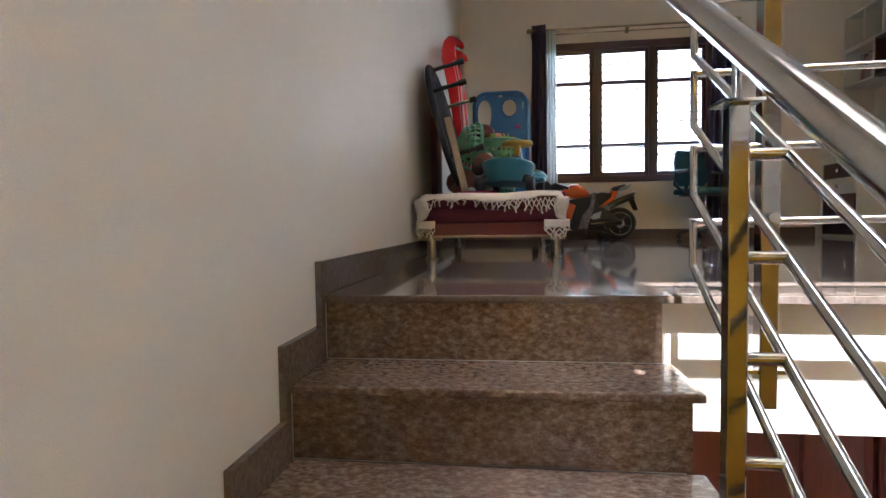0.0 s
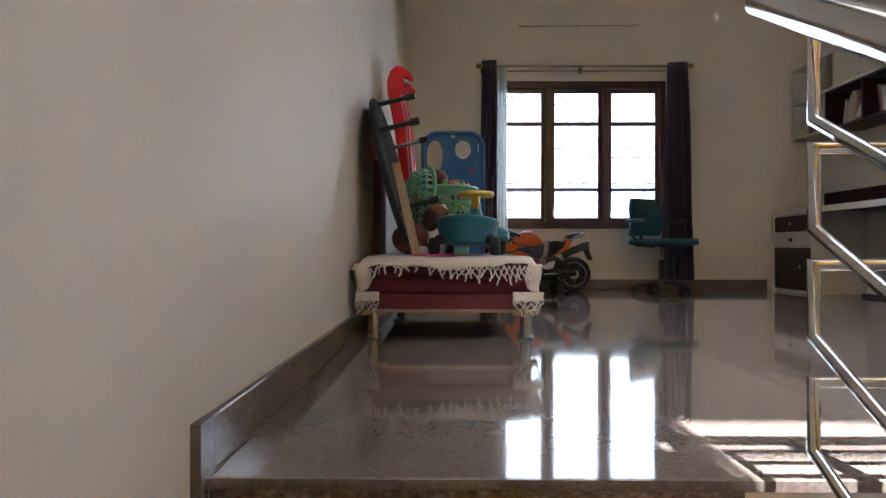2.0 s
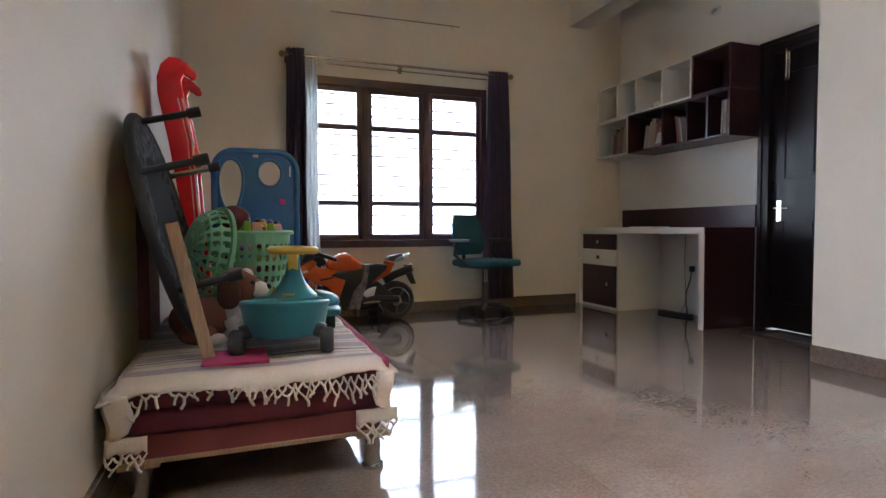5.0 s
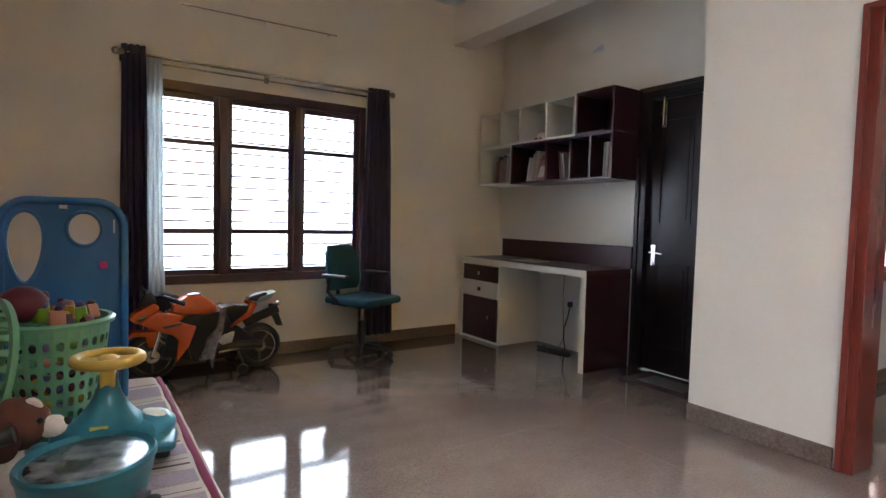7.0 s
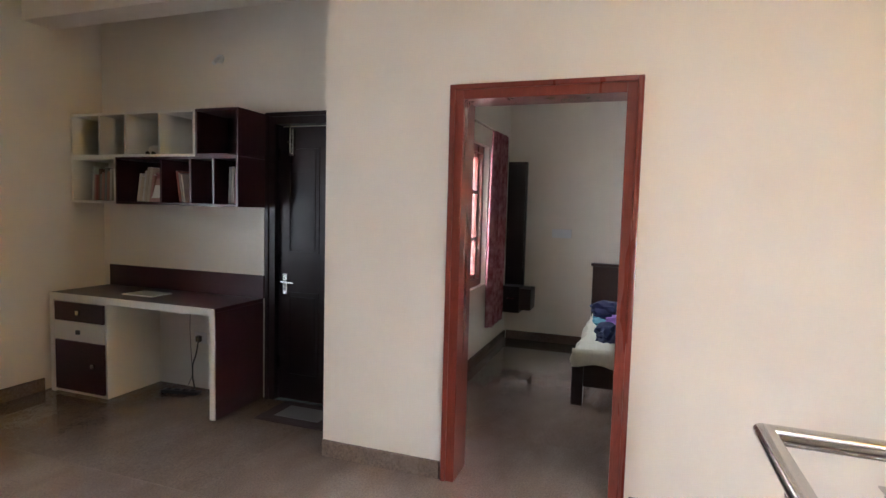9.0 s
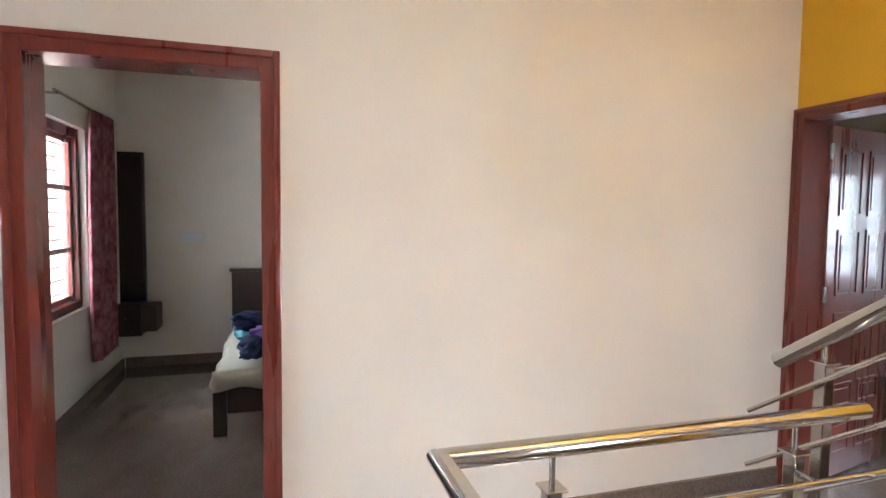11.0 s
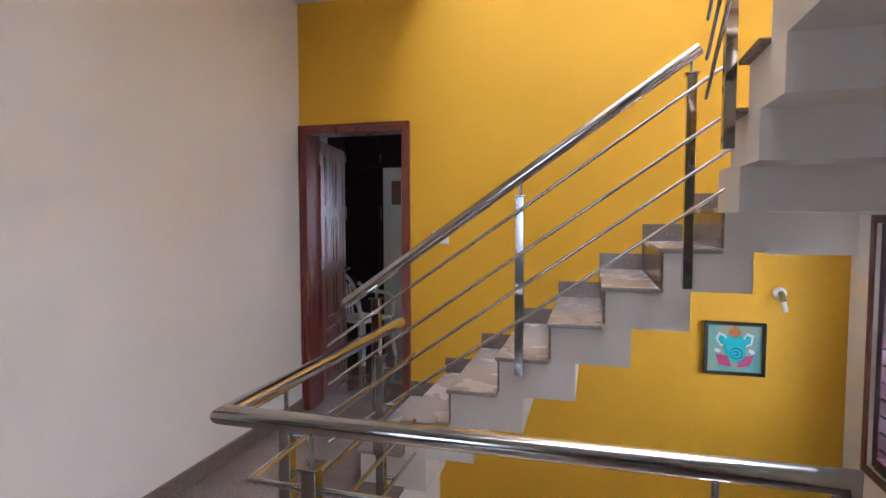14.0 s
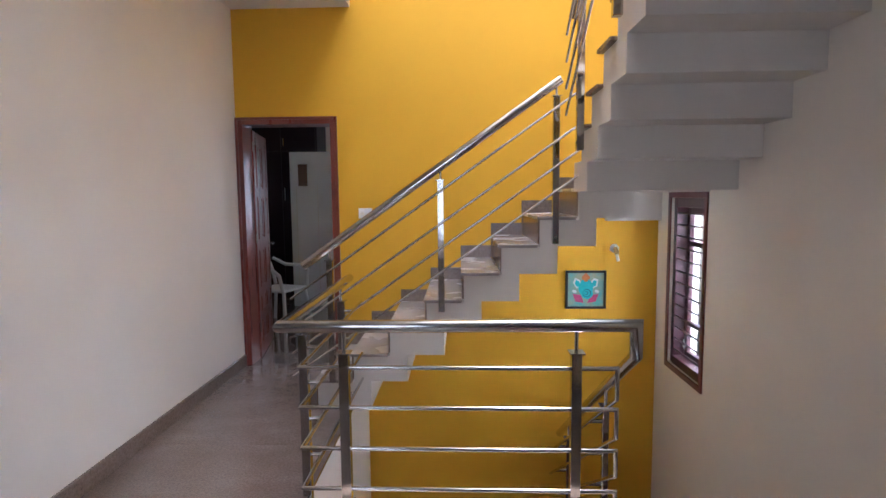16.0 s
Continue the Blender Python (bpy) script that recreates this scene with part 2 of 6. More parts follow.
def thing(name, label, category, at=(0, 0, 0), turn=0, group="", kind=""):
    ob = new(name)
    ob.empty_display_size = 0.05
    ob.matrix_world = pose(*at, 0, 0, turn)
    bpy.context.view_layer.update()
    return tagged(ob, label, category, group, kind)


def under(parent, name, bm, material, label="", smooth=False):
    """A part whose mesh is given in its thing's own coordinates."""
    ob = part(name, bm, material, None, label, smooth)
    ob.parent = parent
    return ob


def box(x0, x1, y0, y1, z0, z1, bm=None, bevel=0.0, seg=2):
    own = bmesh.new()
    bmesh.ops.create_cube(own, size=1)
    for v in own.verts:
        v.co = Vector((x0 + (v.co.x + .5) * (x1 - x0), y0 + (v.co.y + .5) * (y1 - y0), z0 + (v.co.z + .5) * (z1 - z0)))
    if bevel:
        bmesh.ops.bevel(own, geom=own.edges[:], offset=bevel, segments=seg, affect="EDGES", profile=0.6)
    return join(own, bm)


def join(own, bm):
    if bm is None:
        return own
    me = bpy.data.meshes.new("tmp")
    own.to_mesh(me)
    own.free()
    bm.from_mesh(me)
    bpy.data.meshes.remove(me)
    return bm


def moved(own, m):
    bmesh.ops.transform(own, matrix=m, verts=own.verts)
    return own


def tube(points, r, bm=None, seg=14, caps=True):
    """A round bar along points, mitred at the bends."""
    pts = [Vector(p) for p in points]
    own = bmesh.new()
    rings, n = [], len(pts)
    up = None
    for i, p in enumerate(pts):
        a = (pts[i] - pts[i - 1]).normalized() if i else (pts[1] - pts[0]).normalized()
        b = (pts[i + 1] - pts[i]).normalized() if i < n - 1 else a
        d = (a + b).normalized()
        if up is None:
            up = Vector((0, 0, 1)) if abs(d.z) < 0.9 else Vector((1, 0, 0))
        side = d.cross(up).normalized()
        u2 = side.cross(d).normalized()
        up = u2
        k = 1 / max(0.4, d.dot(a))
        bend = (b - a)
        ring = []
        for j in range(seg):
            t = 2 * math.pi * j / seg
            o = side * math.cos(t) * r + u2 * math.sin(t) * r
            if bend.length > 1e-4:
                bd = bend.normalized()
                o += bd * o.dot(bd) * (k - 1)
            ring.append(own.verts.new(p + o))
        rings.append(ring)
    for a, b in zip(rings, rings[1:]):
        for j in range(seg):
            own.faces.new((a[j], a[(j + 1) % seg], b[(j + 1) % seg], b[j]))
    if caps:
        own.faces.new(rings[0])
        own.faces.new(rings[-1][::-1])
    return join(own, bm)


def prism(poly, axis, a, b, bm=None, bevel=0.0):
    """A polygon (two coordinates) pushed along an axis from a to b."""
    own = bmesh.new()

    def co(p, t):
        return {"x": (t, p[0], p[1]), "y": (p[0], t, p[1]), "z": (p[0], p[1], t)}[axis]
    lo = [own.verts.new(co(p, a)) for p in poly]
    hi = [own.verts.new(co(p, b)) for p in poly]
    n = len(poly)
    own.faces.new(lo)
    own.faces.new(hi[::-1])
    for i in range(n):
        own.faces.new((lo[i], lo[(i + 1) % n], hi[(i + 1) % n], hi[i]))
    bmesh.ops.recalc_face_normals(own, faces=own.faces)
    if bevel:
        bmesh.ops.bevel(own, geom=own.edges[:], offset=bevel, segments=2, affect="EDGES", profile=0.6)
    return join(own, bm)


def lathe(profile, seg=28, bm=None, close=False):
    """Turn (radius, height) pairs round z."""
    own = bmesh.new()
    rings = [[own.verts.new((r * math.cos(2 * math.pi * j / seg), r * math.sin(2 * math.pi * j / seg), z)) for j in range(seg)]
             for r, z in profile]
    pairs = list(zip(rings, rings[1:])) + ([(rings[-1], rings[0])] if close else [])
    for a, b in pairs:
        for j in range(seg):
            own.faces.new((a[j], a[(j + 1) % seg], b[(j + 1) % seg], b[j]))
    if not close:
        own.faces.new(rings[0][::-1])
        own.faces.new(rings[-1])
    bmesh.ops.remove_doubles(own, verts=own.verts, dist=1e-5)
    return join(own, bm)


def ball(c, r, bm=None, squash=(1, 1, 1), seg=16):
    own = bmesh.new()
    bmesh.ops.create_uvsphere(own, u_segments=seg, v_segments=max(6, seg // 2), radius=1)
    for v in own.verts:
        v.co = Vector((c[0] + v.co.x * r * squash[0], c[1] + v.co.y * r * squash[1], c[2] + v.co.z * r * squash[2]))
    return join(own, bm)


def structure(name, bm, material, label, category, parent=None):
    ob = part(name, bm, material, parent)
    return tagged(ob, label, category, kind="structure")


def wall(name, axis, at, thick, span, z, holes, material, label):
    """A wall across axis at 'at' (its room face), thick towards +/-; span along the other axis; holes (a0, a1, z0, z1)."""
    cuts = sorted({span[0], span[1], *[h[0] for h in holes], *[h[1] for h in holes]})
    bm = bmesh.new()
    lo, hi = min(at, at + thick), max(at, at + thick)
    for a0, a1 in zip(cuts, cuts[1:]):
        mid = (a0 + a1) / 2
        hs = sorted((h[2], h[3]) for h in holes if h[0] < mid < h[1])
        zz = z[0]
        for h0, h1 in hs + [(z[1], None)]:
            if h0 - zz > 1e-4:
                if axis == "x":
                    box(lo, hi, a0, a1, zz, h0, bm)
                else:
                    box(a0, a1, lo, hi, zz, h0, bm)
            zz = h1
    bmesh.ops.remove_doubles(bm, verts=bm.verts, dist=1e-5)
    return structure(name, bm, material, label, "wall")


# ---- the shell ----
XW, XE2, XE, YS, YN, YP = 0.826, 4.36, 5.05, 0.045, 7.18, 4.545
ZC, ZG, ZR = 3.2, -2.96, 6.3
YL = 2.575
RISE, GO = 0.185, 0.262

# The high opening is unseen, cut to admit the side fill glow.
wall("wall_west", "x", XW, -0.23, (-0.2, 7.4), (ZG, ZR), [(0.33, 0.92, 0.12, 1.42), (0.2, 3.1, 3.8, 6.0)], CREAM, "long cream painted wall beside the stairs")
wall("wall_north", "y", YN, 0.23, (XW, XE), (0, ZR), [(1.685, 3.475, 0.615, 2.11)], CREAM, "cream painted wall with a wide wooden window")
wall("wall_alcove", "x", XE, 0.2, (YP - 0.2, 7.41), (0, ZC + 0.2), [(4.60, 5.44, 0.0, 2.14)], CREAM, "cream wall of the study alcove")
# Unseen block behind the dark leaf, added to keep outside light from leaking in.
wall("door_light_plug", "x", XE + 0.085, 0.1, (4.605, 5.435), (0, 2.13), [], CREAM, "unseen plug behind the dark door, added to stop light leaking")
wall("wall_pillar", "y", YP, -0.29, (XE2 + 0.2, 8.1), (0, ZC + 0.2), [(6.18, 6.95, 0.76, 2.15)], CREAM, "cream cross wall between alcove and bedroom")
wall("wall_bedroom", "x", XE2, 0.2, (-0.2, YP), (ZG, ZC + 0.2), [(2.85, 3.715, -0.05, 2.12)], CREAM, "cream wall with the bedroom doorway")
wall("wall_south", "y", YS, -0.2, (XW - 0.23, XE2), (ZG, ZR), [(3.53, 4.31, -0.05, 2.085)], YELLOW, "mustard yellow painted stairwell wall")
wall("wall_attic_east", "x", 3.25, 0.2, (YS, 3.3), (ZC + 0.2, ZR), [], CREAM, "cream upper wall of the stairwell")
wall("wall_attic_north", "y", 3.3, 0.2, (XW, 3.45), (ZC + 0.2, ZR), [], CREAM, "cream upper wall closing the stairwell")
wall("wall_bedroom_east", "x", 7.9, 0.2, (0.6, 4.3), (0, ZC), [], CREAM, "cream far wall of the bedroom")
wall("wall_bedroom_south", "y", 0.6, -0.2, (XE2 + 0.2, 8.1), (0, ZC), [], CREAM, "cream side wall of the bedroom")
wall("wall_back_room_east", "x", 6.3, 0.2, (-3.6, YS - 0.2), (0, ZC), [], CREAM, "pale wall of the back room")
wall("wall_back_room_south", "y", -3.6, -0.2, (2.4, 6.5), (0, ZC), [(2.96, 4.16, 0.8, 2.1)], CREAM, "pale far wall with a window in the back room")
wall("wall_back_room_west", "x", 2.6, -0.2, (-3.6, YS - 0.2), (0, ZC), [], CREAM, "pale side wall of the back room")
wall("wall_back_room_north", "y", YS - 0.2, -0.02, (XE2, 6.5), (0, ZC), [], CREAM, "pale wall beside the back room door")
wall("wall_ground_floor", "y", YL + 0.33, 0.15, (1.8, XE2), (ZG, -0.38), [], CREAM, "ground floor partition below the landing")
wall("wall_ground_east", "x", 3.29, 0.12, (YS, YL), (ZG, -0.16), [], CREAM, "cream ground floor wall under the passage")

# ceilings
bm = box(XW, XE + 0.2, 3.3, 7.41, ZC, ZC + 0.2)
structure("ceiling", bm, CEIL, "plain cream ceiling over the landing room", "ceiling")
structure("ceiling_passage", box(3.37, XE2, YS, 3.3, 3.0, ZC + 0.2), CEIL, "plain ceiling over the passage", "ceiling")
structure("ceiling_beam", box(XE2 + 0.05, XE2 + 0.28, YP, YN, 2.83, ZC), CREAM, "dropped cream beam before the alcove", "beam")
structure("ceiling_bedroom", box(XE2 + 0.2, 8.1, 0.4, YP - 0.29, ZC, ZC + 0.2), CEIL, "plain bedroom ceiling", "ceiling")
structure("ceiling_back_room", box(2.4, 6.5, -3.8, YS - 0.2, ZC, ZC + 0.2), CEIL, "plain back room ceiling", "ceiling")
# stairwell roof with a barred rooflight; second opening is unseen, added for fill light
bm = bmesh.new()
for b in ((XW, 3.45, -0.15, 0.08), (XW, 3.45, 0.75, 1.0), (XW, 3.45, 3.1, 3.5), (XW, 1.2, 0.08, 0.75), (3.15, 3.45, 0.08, 0.75), (XW, 1.0, 1.0, 3.1), (3.2, 3.45, 1.0, 3.1)):
    box(*b, ZR, ZR + 0.15, bm)
structure("roof", bm, CEIL, "flat roof slab with a rooflight opening", "roof")
roof_light = thing("rooflight", "barred glass rooflight over the stairwell", "skylight", kind="structure")
ob = part("pane", box(1.2, 3.15, 0.08, 0.75, ZR + 0.155, ZR + 0.165), GLASSM, roof_light)
ob.visible_shadow = False
for y in (0.22, 0.52):
    part("bar", box(1.2, 3.15, y - 0.012, y + 0.012, ZR + 0.09, ZR + 0.13), STEELDULL, roof_light)

structure("landing_beam", box(XW, 1.27, YS + 0.001, YS + 0.075, 1.235, 1.5), SHADECREAM, "white beam end under the half landing", "beam")

# ground-floor level and rooms' floors
structure("floor_ground", box(XW, XE2, YS, 3.1, ZG - 0.1, ZG), FLOORM, "polished brown granite ground floor", "floor")
structure("floor_bedroom", box(XE2 + 0.0, 8.1, 0.4, YP - 0.29, -0.15, -0.001), FLOORM, "polished brown granite bedroom floor", "floor")
structure("floor_back_room", box(2.4, 6.5, -3.8, YS - 0.2, -0.15, -0.001), FLOORM, "polished grey granite back room floor", "floor")
wood_wall = structure("ground_floor_panelling", box(1.8, 3.28, YL + 0.18, YL + 0.32, -2.9, -0.385), DOORWOOD, "red-brown wooden panelling below the landing slab", "panelling")
for i in range(7):
    part("panel", box(1.83 + i * 0.205, 2.02 + i * 0.205, YL + 0.16, YL + 0.178, -2.8, -0.40, bevel=0.004, seg=1), DOORWOOD, wood_wall)

# landing slab with its granite floor pieces
slab = structure("floor", box(XW, XE, YL, YN, -0.375, -0.021), CREAM, "landing slab under polished brown granite slabs", "floor")
structure("floor_passage", box(3.25, XE2, YS - 0.2, YL, -0.3, -0.021), CREAM, "passage slab under polished granite", "floor")
gap = 0.0004


def floor_piece(x0, x1, y0, y1, parent):
    part("slab", box(x0 + gap, x1 - gap, y0 + gap, y1 - gap, -0.02, 0, bevel=0.0007, seg=1), FLOORM, parent)


xs, ys = [XW, 2.26, 3.71, XE], [YL - 0.03, 4.9, YN]
for x0, x1 in zip(xs, xs[1:]):
    for y0, y1 in zip(ys, ys[1:]):
        floor_piece(x0, x1, y0, y1, slab)
for y0, y1 in zip([YS - 0.2, 0.62, 1.6], [0.62, 1.6, YL - 0.03]):
    floor_piece(3.23, XE2, y0, y1, slab)


def skirting(name, x0, x1, y0, y1, z0=0.0, h=0.1):
    structure(name, box(x0, x1, y0, y1, z0, z0 + h, bevel=0.003, seg=1), SKIRT, "granite skirting along the wall foot", "skirting")


skirting("baseboard_west", XW, XW + 0.018, YL + 0.005, YN)
skirting("baseboard_north", XW + 0.02, 4.5, YN - 0.018, YN)
skirting("baseboard_pillar", XE2 - 0.018, XE2, 3.79, YP)
skirting("baseboard_bedroom_wall", XE2 - 0.018, XE2, YS + 0.02, 2.78)
skirting("baseboard_bedroom_north", 4.6, 7.88, 4.235, 4.255)
skirting("baseboard_bedroom_east", 7.88, 7.9, 0.62, 4.23)
skirting("baseboard_back", 2.62, 6.28, -3.6, -3.585)

# backdrops of daylight beyond the windows, and two added fill panels
structure("backdrop", box(0.0, 5.4, 8.6, 8.62, 0.25, 4.6), SKYGLOW, "burnt-out daylight beyond the window", "backdrop")
structure("backdrop_west", box(-0.4, -0.38, -0.7, 2.0, -0.8, 2.2), SKYGLOW6, "burnt-out daylight beyond the stair window", "backdrop")
# Unseen glowing panel, added to brighten the stairwell and hold back the sun.
structure("fill_panel_top", box(0.5, 3.6, 0.80, 3.6, 6.9, 6.92), FILLGLOW_TOP, "unseen glowing panel above the roof, added to light the stairwell", "backdrop")
# Unseen glowing panel, added to light the passage wall from the west.
structure("fill_panel_side", box(-0.6, -0.58, -0.6, 4.0, 3.3, 6.6), FILLGLOW_SIDE, "unseen glowing panel outside an added wall opening, lights the passage", "backdrop")
structure("backdrop_bedroom", box(5.6, 7.8, 5.2, 5.22, 0.2, 2.7), SKYGLOW2, "burnt-out daylight beyond the bedroom window", "backdrop")
structure("backdrop_back_room", box(2.2, 4.4, -4.52, -4.5, 0.3, 2.6), SKYGLOW5, "burnt-out daylight beyond the back window", "backdrop")


# ---- stairs ----
def tread(parent, x0, x1, y0, y1, z, name="tread", stone=None):
    part(name, box(x0, x1, y0, y1, z - 0.022, z, bevel=0.006), stone or STEPM, parent)


XS = 1.80
stair_in = thing("staircase", "brown granite steps rising along the cream wall", "stairs", kind="structure")
NS = 8
# stringer body below the treads
poly = [(YL - 0.001, -0.024)]
for k in range(0, NS):
    y = YL - 0.001 - GO * k
    poly += [(y, -RISE * (k + 1) - 0.023), (y - GO, -RISE * (k + 1) - 0.023)]
poly += [(poly[-1][0], poly[-1][1] - 0.19), (YL - 0.001, -0.42)]
part("stringer", prism(poly, "x", XW + 0.001, XS - 0.02), SHADECREAM, stair_in)
tread(stair_in, XW + 0.02, XS + 0.015, YL - 0.03, YL + 0.3, 0.001, "top_tread", FLOORM)
for k in range(1, NS):
    y1 = YL - GO * (k - 1)
    tread(stair_in, XW + 0.02, XS + 0.015, y1 - GO - 0.03, y1 - 0.018, -RISE * k)
for k in range(NS):
    y = YL - GO * k
    part("riser", box(XW + 0.02, XS - 0.012, y - 0.018, y, -RISE * (k + 1) + 0.0005, -RISE * k - 0.0225), STEPM, stair_in)
up, dn = [], []
for k in range(NS):
    y = YL - GO * k
    up += [(y - 0.05, -RISE * k + 0.1), (y - 0.05, -RISE * (k + 1) + 0.1)]
    dn += [(y - 0.022, -RISE * k - 0.012), (y - 0.022, -RISE * (k + 1) - 0.012)]
up = [(YL + 0.004, 0.1)] + up + [(YL - GO * NS, up[-1][1])]
dn = [(YL + 0.004, -0.012)] + dn + [(YL - GO * NS, dn[-1][1])]
part("stair_skirting", prism(up + dn[::-1], "x", XW + 0.0005, XW + 0.019), SKIRT, stair_in)
zl = -RISE * NS
part("landing", box(XW, XS, YS, YL - GO * NS + 0.24, zl - 0.15, zl - 0.001), STEPM, stair_in)
stair_low = thing("lower_staircase", "granite steps leading down along the yellow wall", "stairs", kind="structure")
for k in range(1, 8):
    x = XS + 0.26 * (k - 1)
    part("tread", box(x, x + 0.28, YS, 0.75, zl - RISE * k - 0.15, zl - RISE * k, bevel=0.005), STEPM, stair_low)

# upper flight along the yellow wall
XN1, GO2, R2, YF = 3.501, 0.256, 0.187, 1.0
stair_up = thing("upper_staircase", "pale folded stair flight with granite treads along the yellow wall", "stairs", kind="structure")
poly, lowp = [], []
for k in range(1, 10):
    x = XN1 - GO2 * (k - 1) - 0.02
    poly += [(x, R2 * (k - 1) - 0.023), (x, R2 * k - 0.023)]
    lowp += [(x - 0.12, R2 * (k - 1) - 0.20), (x - 0.12, R2 * k - 0.20)]
poly[0] = (poly[0][0], -0.02)
end = XW
poly += [(end, R2 * 9 - 0.023), (end, R2 * 9 - 0.22)]
low = [p for p in reversed(lowp) if p[1] > -0.03]
low[0] = (low[0][0], R2 * 9 - 0.22)
poly += low + [(low[-1][0], -0.02)]
part("stringer", prism(poly, "y", YS + 0.001, YF - 0.02), SHADECREAM, stair_up)
for k in range(1, 10):
    x = XN1 - GO2 * (k - 1)
    x2 = x - GO2 - 0.006 if k < 9 else XW
    part("tread", box(x2, x, YS + 0.018, YF, R2 * k - 0.022, R2 * k, bevel=0.006), TREADM, stair_up)
    part("riser", box(x - 0.02, x - 0.008, YS + 0.018, YF - 0.03, R2 * (k - 1) + 0.0005, R2 * k - 0.0225), STEPM, stair_up)
    part("stair_skirting", box(x - GO2 - 0.0, x, YS + 0.0005, YS + 0.017, R2 * (k - 1) + 0.001, R2 * k + 0.10, bevel=0.002, seg=1), SKIRT, stair_up)
# top flight along the west wall
stair_top = thing("top_staircase", "pale folded concrete flight seen from below", "stairs", kind="structure")
YT, G3, R3, Z3, XT = 1.2, 0.25, 0.175, R2 * 9, 1.72
poly, lowp = [], []
for k in range(1, 10):
    y = YT + G3 * (k - 1)
    poly += [(y, Z3 + R3 * (k - 1) - 0.023), (y, Z3 + R3 * k - 0.023)]
    lowp += [(y + 0.15, Z3 + R3 * (k - 1) - 0.21), (y + 0.15, Z3 + R3 * k - 0.21)]
poly[0] = (YF - 0.02, Z3 - 0.023)
poly.insert(1, (YT, Z3 - 0.023))
poly += [(YT + G3 * 9, poly[-1][1]), (YT + G3 * 9, lowp[-1][1])]
low = list(reversed(lowp))
poly += low + [(YF - 0.02, low[-1][1])]
part("stringer", prism(poly, "x", XW + 0.001, XT), SHADECREAM, stair_top)
for k in range(1, 10):
    y = YT + G3 * (k - 1)
    part("tread", box(XW + 0.02, XT + 0.035, y - 0.02, y + G3 - 0.005, Z3 + R3 * k - 0.022, Z3 + R3 * k, bevel=0.006), STEPM, stair_top)


# ---- windows ----
def window_unit(name, label, width, height, cols, transoms, bars, m, depth=0.1, wood=WINWOOD, inside_rods=False):
    """Wooden window: x along its width, y outwards, z up; casements with cross bars, panes and a rod grille."""
    w = thing(name, label, "window", kind="structure")
    f = 0.055
    cd = 0.085 if inside_rods else 0.035
    part("window_frame", box(0, f, 0, depth, 0, height, bevel=0.004, seg=1), wood, w)
    part("window_frame", box(width - f, width, 0, depth, 0, height, bevel=0.004, seg=1), wood, w)
    part("window_frame", box(f, width - f, 0, depth, height - f * 1.3, height, bevel=0.004, seg=1), wood, w)
    part("window_sill", box(f, width - f, -0.01, depth, 0, f * 1.2, bevel=0.004, seg=1), wood, w)
    inner = (width - 2 * f - (cols - 1) * 0.06) / cols
    for c in range(cols):
        x0 = f + c * (inner + 0.06)
        if c:
            part("mullion", box(x0 - 0.06, x0, 0, depth, f * 1.2, height - f * 1.3, bevel=0.004, seg=1), wood, w)
        cas = part("casement", box(x0, x0 + 0.04, cd, cd + 0.04, f * 1.2, height - f * 1.3, bevel=0.004, seg=1), wood, w)
        x1 = x0 + inner
        part("stile", box(x1 - 0.04, x1, cd, cd + 0.04, f * 1.2, height - f * 1.3, bevel=0.004, seg=1), wood, cas)
        part("rail", box(x0 + 0.04, x1 - 0.04, cd, cd + 0.04, height - f * 1.3 - 0.045, height - f * 1.3, bevel=0.003, seg=1), wood, cas)
        part("rail", box(x0 + 0.04, x1 - 0.04, cd, cd + 0.04, f * 1.2, f * 1.2 + 0.04, bevel=0.003, seg=1), wood, cas)
        zs = [f * 1.2 + 0.04, *transoms, height - f * 1.3 - 0.045]
        for t in transoms:
            part("cross_bar", box(x0 + 0.04, x1 - 0.04, cd + 0.002, cd + 0.038, t - 0.018, t + 0.018, bevel=0.003, seg=1), wood, cas)
        for a, b in zip(zs, zs[1:]):
            p = part("pane", box(x0 + 0.04, x1 - 0.04, cd + 0.018, cd + 0.022, a, b), GLASSM, cas)
            p.visible_shadow = False
        lat = part("latch", box(x0 + 0.012, x0 + 0.028, cd - 0.02, cd + 0.001, 0.12, 0.2, bevel=0.003, seg=1), STEELDULL, cas)
    rod_y = 0.014 if inside_rods else depth + 0.02
    for i in range(bars):
        z = f * 1.2 + (i + 0.5) * (height - 2.5 * f) / bars
        part("grille_rod", tube([(f * 0.5, rod_y, z), (width - f * 0.5, rod_y, z)], 0.007 if inside_rods else 0.0085, seg=8), wood, w)
    w.matrix_world = m
    return w


window_unit("window_1", "wide dark maroon three-part window with rod grille", 1.79, 1.495, 3, [0.40, 1.065], 15, pose(1.685, YN - 0.02, 0.615), 0.12)
# stair window looks west
window_unit("window_2", "narrow dark wooden stair window with horizontal rods", 0.59, 1.30, 1, [0.33, 0.95], 13, pose(XW - 0.02, 0.33, 0.12, 0, 0, 90), 0.13, inside_rods=True)
structure("window_reveal", box(XW - 0.02, XW + 0.012, 0.285, 0.329, 0.075, 1.465, bevel=0.003, seg=1), STAIRWOOD, "dark wooden lining of the stair window", "window frame")
structure("window_reveal_head", box(XW - 0.02, XW + 0.012, 0.329, 0.965, 1.421, 1.465, bevel=0.003, seg=1), STAIRWOOD, "dark wooden lining of the stair window", "window frame")
structure("window_reveal_sill", box(XW - 0.02, XW + 0.012, 0.329, 0.965, 0.075, 0.119, bevel=0.003, seg=1), STAIRWOOD, "dark wooden sill of the stair window", "window sill")
